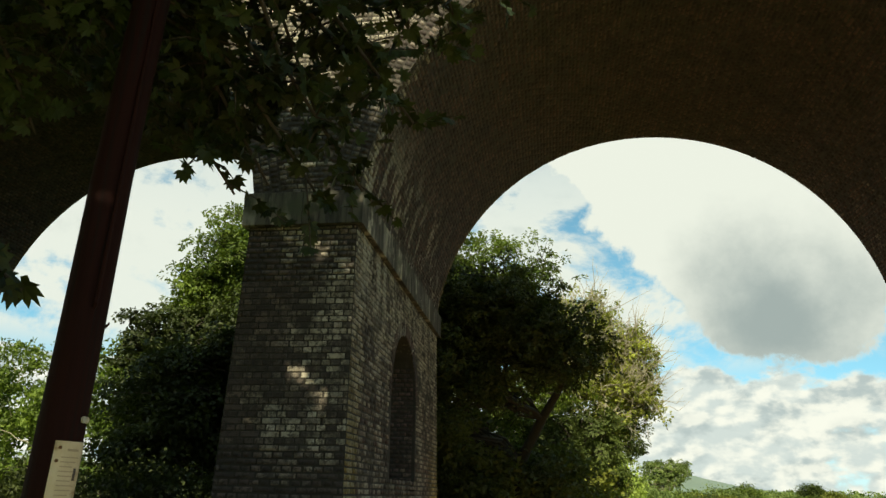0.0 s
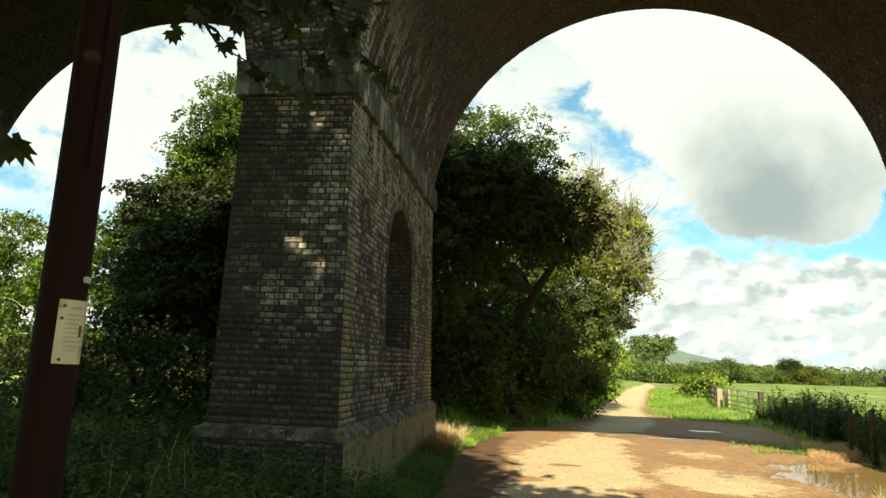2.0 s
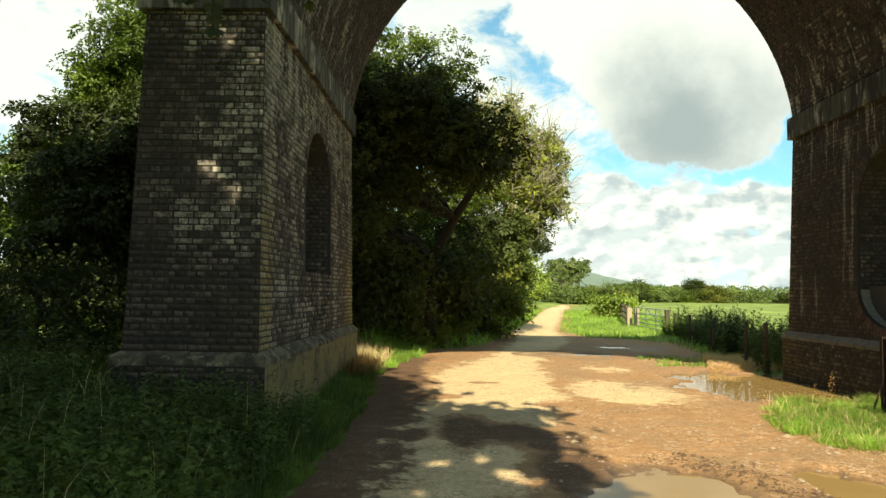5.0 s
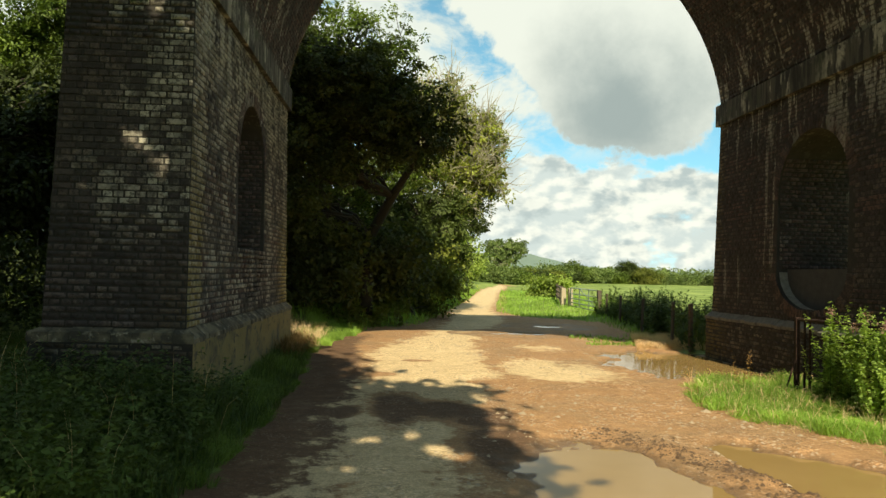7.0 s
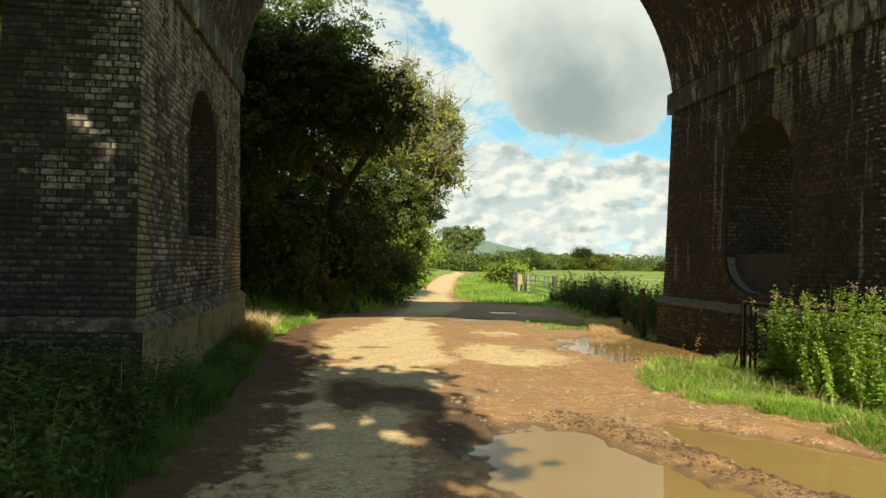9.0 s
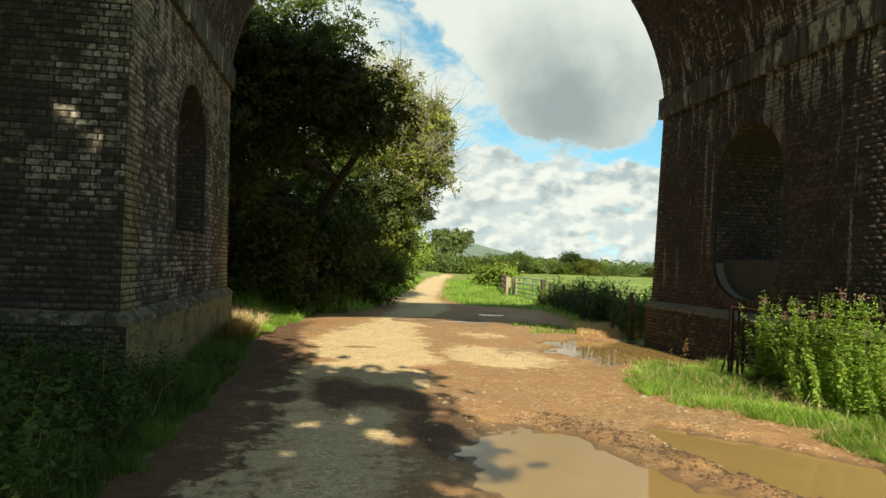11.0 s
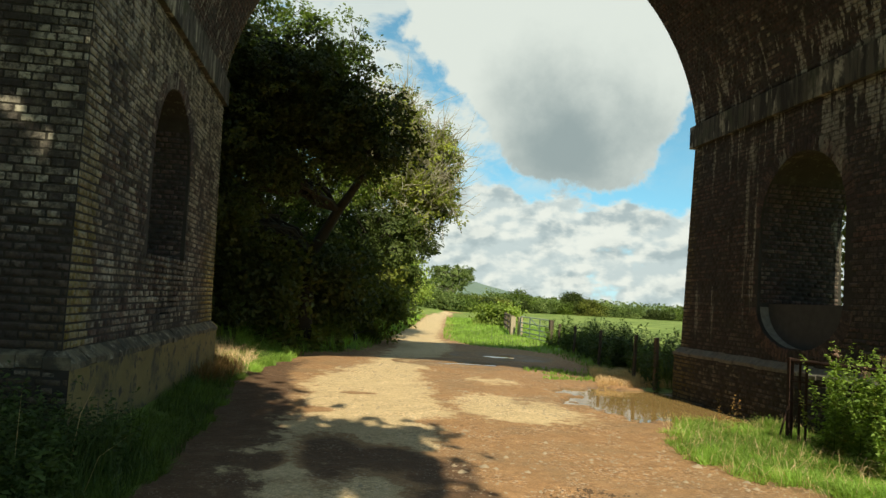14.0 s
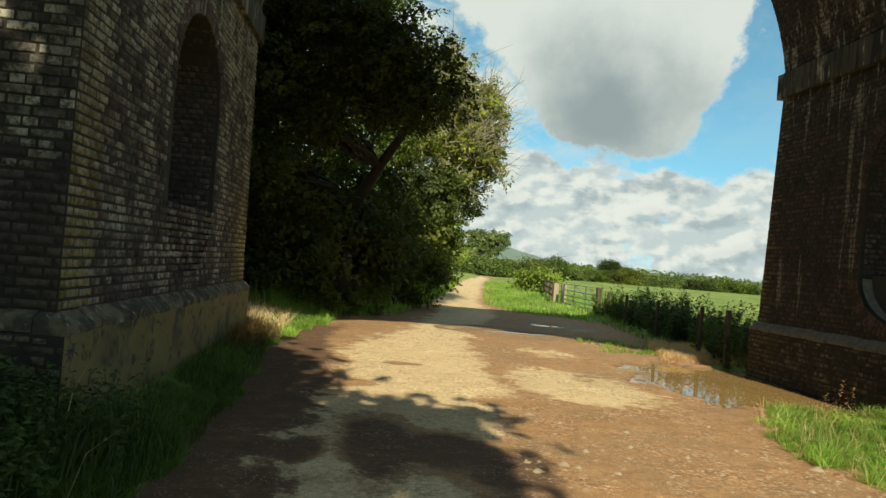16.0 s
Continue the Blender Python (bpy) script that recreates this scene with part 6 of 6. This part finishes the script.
o = weeds("bramble_bush", w2, 1.20 * (0.40 + 0.58 * w2_deep), MAT["leaf_bramble"], "sunlit bush of nettles and brambles by the rusty rail", "bush", 126, 0.060, 105, 0.44, 0.9)


def willowherb(x, y, top, seed):
    """An upright stem with narrow leaves and a faded pink head."""
    rng = np.random.default_rng(seed)
    base = float(ground_z(x, y))
    root = thing("willowherb_plant", "tall willowherb stem with a faded pink flower head in the bush", "plant", (x, y, base), "willowherb in the bush")
    h = top - base
    lean = rng.normal(size=2) * 0.05
    stem = [np.array((lean[0] * k * k, lean[1] * k * k, h * k)) for k in (0.0, 0.35, 0.7, 1.0)]
    bm = bmesh.new()
    tube(bm, stem, [0.007, 0.006, 0.005, 0.003], 5)
    part("stem", bm, MAT["leaf_lane"], root, smooth_shade=True)
    n = 150
    k = np.sqrt(rng.uniform(0.05, 0.86, n))
    a = rng.uniform(0, 2 * math.pi, n)
    at = np.column_stack([lean[0] * k * k, lean[1] * k * k, h * k]) + rng.normal(size=(n, 3)) * (0.025, 0.025, 0.01)
    t = np.column_stack([np.cos(a), np.sin(a), rng.normal(0.15, 0.3, n)])
    nn = np.column_stack([rng.normal(0, 0.5, (n, 2)), np.ones(n)])
    put("foliage", leaf_mesh("foliage", at, t, nn, rng.uniform(0.05, 0.10, n), MAT["leaf_bramble"], 0.4), root, kind="stuff")
    n = 28
    at = stem[-1] + rng.normal(size=(n, 3)) * (0.030, 0.030, 0.034)
    put("flower_head", leaf_mesh("flower_head", at, rng.normal(size=(n, 3)), rng.normal(size=(n, 3)), rng.uniform(0.02, 0.042, n), MAT["blossom"], 0.7), root, "faded pink flower head", kind="stuff")


for k, (px, py, top) in enumerate(((5.88, 9.70, 1.27), (5.88, 9.30, 1.09), (5.97, 9.10, 1.25), (6.00, 8.90, 1.13), (5.85, 8.20, 1.44), (5.98, 8.10, 1.42), (5.98, 8.60, 1.18))):
    willowherb(px, py, top, 700 + k)
w2b = w2[::9]
weeds("bramble_bush", w2b, 1.0 * (0.42 + 0.58 * w2_deep[::9]), MAT["leaf_yellow"], "yellowing nettle stems among the sunlit bush", "bush", 135, 0.055, 80, 0.4, 0.9)
stems(o, w2[w2_deep > 0.8][::4], 1.25, MAT["leaf_mid"], 127)
w3 = scatter(1500, 7.0, 11.0, 16.6, 30, lambda x, y: (x > 7.0 + (y - 16.8) * 0.125 + 0.25 * np.sin(y * 2.1)) & (x < 8.9 + (y - 16.8) * 0.14) & (fbm(x * 0.9, y * 0.9, 99) > 0.36), 128)
weeds("hedge_weeds", w3, 1.10 * (0.35 + 1.0 * fbm(w3[:, 0] * 1.3, w3[:, 1] * 1.3, 100)), MAT["leaf_verge_shade"], "overgrown dark weeds round the fence posts", "weeds", 129, 0.085, 60)
g9 = scatter(15000, 7.2, 11.2, 16.4, 31, lambda x, y: (x > 7.35 + (y - 16.8) * 0.14) & (x < 9.2 + (y - 16.8) * 0.14) & (fbm(x * 1.5, y * 1.5, 97) > 0.4), 161)
blades("tall_fence_grass", g9, 0.7 * (0.55 + 0.6 * fbm(g9[:, 0], g9[:, 1], 98)), MAT["leaf_mid"], "tall seeding yellow-green grass behind the fence posts", "grass", 162, 0.35, 0.007)
w4 = scatter(4, 5.3, 5.6, 10.8, 11.4, lambda x, y: x > 0, 130)
weeds("dock_plant", w4, 0.62, MAT["dock"], "rusty brown seeding dock by the puddle", "weeds", 131, 0.045, 34)
w5 = scatter(260, -3.0, 0.9, 20.6, 25.0, lambda x, y: x < np.interp(y, *LANE_L) - 0.2, 132)
weeds("bank_weeds", w5, 0.7, MAT["leaf_mid"], "weedy bank under the trees", "weeds", 133, 0.16, 26)

# ---------------------------------------------------------------- things
def on_ground(x, y):
    return float(ground_z(x, y))


def utility_pole():
    x, y = -2.31, 4.0
    z = on_ground(x, y)
    root = thing("utility_pole", "dark red-brown tarred wooden pole with a paper notice", "pole", (x, y, z - 0.3))
    root.rotation_euler = (0, radians(1.9), 0)
    bm = bmesh.new()
    pts = [(0.008 * math.sin(k * 1.3), 0.006 * math.cos(k * 2.1), 0.85 * k) for k in range(10)]
    tube(bm, pts, [0.116 - 0.0035 * k for k in range(10)], 20)
    part("pole", bm, MAT["pole"], root, smooth_shade=True)
    # the notice, bent round the pole
    facing = math.atan2(0.7 - y, 0.0 - x) + 0.3
    R = 0.111
    zb, zt = 1.62 + 0.13, 1.925 + 0.13

    def wrap(name, mat, a0, a1, z0, z1, r, label="", wave=0.0):
        bm = bmesh.new()
        n = 10
        cols = []
        for k in range(n + 1):
            a = facing + a0 + (a1 - a0) * k / n
            rr = r + wave * math.sin(k * 1.1)
            cols.append([bm.verts.new((q * math.cos(a), q * math.sin(a), zz)) for q, zz in ((rr, z0), (rr, z1), (rr - 0.0015, z1), (rr - 0.0015, z0))])
        for c0, c1 in zip(cols, cols[1:]):
            for j in range(4):
                bm.faces.new((c0[j], c1[j], c1[(j + 1) % 4], c0[(j + 1) % 4]))
        bm.faces.new(cols[0][::-1])
        bm.faces.new(cols[-1])
        bmesh.ops.recalc_face_normals(bm, faces=bm.faces)
        return part(name, bm, mat, root, label)

    wrap("notice", MAT["paper"], -0.42, 1.08, zb, zt, R + 0.004, "stained cream paper notice", 0.001)
    for k in range(9):
        zz = zt - 0.075 - 0.021 * k
        wrap("text_bar", MAT["ink"], -0.1, 0.68 - 0.12 * ((k * 7) % 3), zz, zz + 0.0045, R + 0.0062)
    wrap("text_bar", MAT["ink"], 0.1, 0.6, zt - 0.045, zt - 0.034, R + 0.0062)
    wrap("stamp", MAT["ink_dark"], 0.54, 0.68, zb + 0.13, zb + 0.185, R + 0.0066, "small dark stamp on the notice")
    for a, zz in ((-0.2, zt - 0.03), (-0.15, zb + 0.02), (-0.25, zt - 0.09)):
        bm = bmesh.new()
        tube(bm, [((R + d) * math.cos(facing + a), (R + d) * math.sin(facing + a), zz) for d in (0.0, 0.012)], [0.009, 0.008], 8)
        part("nail", bm, MAT["nail"], root)
    for a in (0.62, 0.85):
        bm = bmesh.new()
        tube(bm, [((R + d) * math.cos(facing + a), (R + d) * math.sin(facing + a), zt + 0.105) for d in (-0.004, 0.006)], [0.017, 0.016], 12)
        part("number_tag", bm, MAT["tag"], root, "small round metal tag")
    bm = bmesh.new()
    tube(bm, [(0.10 * math.cos(facing + 1.1), 0.10 * math.sin(facing + 1.1), 2.62), (0.114 * math.cos(facing + 1.1), 0.122 * math.sin(facing + 1.1), 2.64), (0.118 * math.cos(facing + 1.1), 0.118 * math.sin(facing + 1.1), 2.65)], [0.008, 0.006, 0.004], 6)
    part("hook", bm, MAT["rust"], root)
    bm = bmesh.new()
    tube(bm, [(0.10 * math.cos(facing), 0.10 * math.sin(facing), 2.7), (0.118 * math.cos(facing), 0.118 * math.sin(facing), 2.72), (0.098 * math.cos(facing), 0.098 * math.sin(facing), 7.2)], [0.012, 0.012, 0.012], 6)
    part("cable", bm, MAT["pole"], root)


utility_pole()


def post(x, y, h, mat, label, wide=0.10, group="fence posts", name="fence_post"):
    bm = bmesh.new()
    box(bm, (-wide / 2, -wide / 2, -0.35), (wide / 2, wide / 2, h), 0.010)
    for v in bm.verts:
        if v.co.z > h - 0.03:
            v.co.z += 0.02 * math.sin(9 * v.co.x + x) - 0.01
    ob = part(name, bm, mat)
    ob.matrix_basis = pose(x, y, on_ground(x, y), 1.5 * math.sin(3 * x + y), 1.5 * math.cos(2 * y), 11 * math.sin(x))
    return tagged(ob, label, "post", group)


FENCE = [(7.05, 16.75, 1.08, 0.085), (7.24, 18.3, 1.06, 0.07), (7.73, 21.8, 0.98, 0.07), (8.25, 25.4, 0.93, 0.07), (8.70, 28.4, 0.86, 0.08)]
for x, y, h, wd in FENCE:
    post(x, y, h, MAT["post"], "dark weathered wooden fence post among weeds", wd)
post(8.90, 30.0, 0.98, MAT["post"], "dark wooden hanging post of the field gate", 0.16, "gate posts", "gate_post")
post(9.02, 36.6, 0.92, MAT["post_pale"], "pale squared wooden gate post", 0.24, "gate posts", "gate_post")
post(9.16, 35.7, 0.90, MAT["post_pale"], "pale squared wooden gate post", 0.20, "gate posts", "gate_post")
for (ax, ay, ah, _), (bx, by, bh, _) in zip(FENCE, FENCE[1:]):
    wire = thing("wire_strand", "rusty plain fence wire strung between wooden posts", "wire")
    for f in (0.45, 0.85):
        bm = bmesh.new()
        za, zb_ = on_ground(ax, ay) + ah * f, on_ground(bx, by) + bh * f
        tube(bm, [(ax + 0.06, ay, za), ((ax + bx) / 2 + 0.06, (ay + by) / 2, (za + zb_) / 2 - 0.03), (bx + 0.06, by, zb_)], [0.003] * 3, 4)
        part("strand", bm, MAT["rust"], wire)


def field_gate():
    a, b = Vector((9.12, 35.5, 0)), Vector((8.92, 30.15, 0))
    root = thing("field_gate", "galvanised five-bar metal field gate, closed", "gate")
    z0 = on_ground(9.0, 33.0) + 0.08
    top = 0.86
    bars = [0.0, 0.17, 0.36, 0.58, top]
    for h in bars:
        bm = bmesh.new()
        tube(bm, [(*a.xy, z0 + h), (*b.xy, z0 + h)], [0.024, 0.024], 8)
        part("bar", bm, MAT["galv"], root)
    for f in (0.0, 0.34, 0.67, 1.0):
        p = a.lerp(b, f)
        bm = bmesh.new()
        tube(bm, [(p.x, p.y, z0), (p.x, p.y, z0 + top)], [0.024, 0.024], 8)
        part("upright", bm, MAT["galv"], root)
    bm = bmesh.new()
    tube(bm, [(*b.xy, z0), (*a.lerp(b, 0.34).xy, z0 + top)], [0.016, 0.016], 6)
    part("brace", bm, MAT["galv"], root)


field_gate()


def rail_fence():
    root = thing("rail_fence", "dark wooden post and rail fence beyond the gate", "fence")
    pts = [(9.1, 37.0), (9.7, 40.0), (10.4, 43.5), (11.2, 47.0), (12.0, 51.0)]
    for x, y in pts:
        bm = bmesh.new()
        z = on_ground(x, y)
        box(bm, (x - 0.06, y - 0.06, z - 0.3), (x + 0.06, y + 0.06, z + 0.95), 0.01)
        part("post", bm, MAT["post"], root)
    for (ax, ay), (bx, by) in zip(pts, pts[1:]):
        for h in (0.3, 0.58, 0.86):
            bm = bmesh.new()
            d = Vector((bx - ax, by - ay, on_ground(bx, by) - on_ground(ax, ay)))
            m = Matrix.Translation((ax - 0.07, ay, on_ground(ax, ay) + h)) @ d.to_track_quat("X", "Z").to_matrix().to_4x4()
            box(bm, (0.06, -0.02, -0.05), (d.length - 0.06, 0.02, 0.05), 0.006, m)
            part("rail", bm, MAT["post"], root)


rail_fence()


def rusty_barrier():
    """Three uprights with rails along the verge, between the lane and the pier."""
    root = thing("rusty_barrier", "rusty steel rail barrier standing before the pier", "barrier")
    a, b = Vector((6.07, 10.8, 1.11)), Vector((6.16, 7.7, 1.17))
    for f, wd in ((0.0, 0.032), (0.06, 0.014), (0.10, 0.014), (0.5, 0.028), (1.0, 0.032)):
        q = a.lerp(b, f)
        bm = bmesh.new()
        top = q.z + 0.03 if wd > 0.02 else q.z - 0.02
        box(bm, (q.x - wd, q.y - wd, on_ground(q.x, q.y) - 0.25), (q.x + wd, q.y + wd, top), 0.006)
        part("upright", bm, MAT["rust"], root)
    for down, r in ((0.0, 0.024), (0.26, 0.012), (0.52, 0.012)):
        bm = bmesh.new()
        mid = a.lerp(b, 0.55)
        tube(bm, [a - Vector((0, 0, down)), mid - Vector((-0.01, 0, down + 0.015)), b - Vector((0, 0, down))], [r] * 3, 8)
        part("rail", bm, MAT["rust"], root)
    bm = bmesh.new()
    tube(bm, [(a.x - 0.02, a.y, 0.52), (a.x - 0.34, a.y - 0.25, on_ground(a.x - 0.34, a.y - 0.25) - 0.03)], [0.013, 0.013], 6)
    part("brace", bm, MAT["rust"], root)


rusty_barrier()


# loose stones on the lane
def stones():
    rng = np.random.default_rng(201)
    n = 20000
    xy = np.column_stack([rng.uniform(-1.0, 5.4, n), rng.uniform(4.2, 21, n)])
    ok = (xy[:, 0] > np.interp(xy[:, 1], *LANE_L) + 1.5) & (xy[:, 0] < np.interp(xy[:, 1], *LANE_R)) & (fbm(xy[:, 0] * 1.1, xy[:, 1] * 1.1, 202) + 0.10 * smooth(xy[:, 0], 1.0, 2.2) * smooth(xy[:, 1], 13, 9) > 0.49)
    xy = xy[ok]
    n = len(xy)
    s = rng.gamma(1.2, 0.0062, n) + 0.003
    base = np.array([(1, 0, 0), (0.3, 0.9, 0), (-0.9, 0.5, 0), (-0.7, -0.7, 0), (0.4, -0.9, 0), (0.1, 0.05, 0.55)])
    a = rng.uniform(0, 6.28, n)
    co = base[None] * s[:, None, None] * rng.uniform(0.7, 1.3, (n, 6, 1))
    x = co[..., 0] * np.cos(a)[:, None] - co[..., 1] * np.sin(a)[:, None]
    y = co[..., 0] * np.sin(a)[:, None] + co[..., 1] * np.cos(a)[:, None]
    z = ground_z(xy[:, 0], xy[:, 1])[:, None] + co[..., 2] - 0.003
    co = np.stack([x + xy[:, :1], y + xy[:, 1:], z], -1).reshape(-1, 3)
    tri = np.array([(0, 1, 5), (1, 2, 5), (2, 3, 5), (3, 4, 5), (4, 0, 5)])[None]
    me = quick_mesh("loose_stones", co, ((np.arange(n) * 6)[:, None, None] + tri).reshape(-1, 3), MAT["pebble"])
    tagged(put("loose_stones", me), "scattered small pale stones on the lane", "stones", kind="stuff")


stones()


def clods():
    rng = np.random.default_rng(211)
    n = 3600
    y = rng.uniform(4.6, 8.4, n)
    x = 3.02 + 0.43 * (7 - y) + rng.normal(0, 0.17, n)
    xy = np.column_stack([x, y])
    s = rng.gamma(1.3, 0.0055, n) + 0.003
    base = np.array([(1, 0, 0), (0.3, 0.9, 0), (-0.9, 0.5, 0), (-0.7, -0.7, 0), (0.4, -0.9, 0), (0.1, 0.05, 0.7)])
    co = base[None] * s[:, None, None] * rng.uniform(0.6, 1.4, (n, 6, 1))
    z = ground_z(x, y)[:, None] + co[..., 2] - 0.004
    co = np.stack([co[..., 0] + xy[:, :1], co[..., 1] + xy[:, 1:], z], -1).reshape(-1, 3)
    tri = np.array([(0, 1, 5), (1, 2, 5), (2, 3, 5), (3, 4, 5), (4, 0, 5)])[None]
    me = quick_mesh("mud_clods", co, ((np.arange(n) * 6)[:, None, None] + tri).reshape(-1, 3), MAT["clod"])
    tagged(put("mud_clods", me), "dark churned mud clods between the wheel ruts", "mud", kind="stuff")


clods()
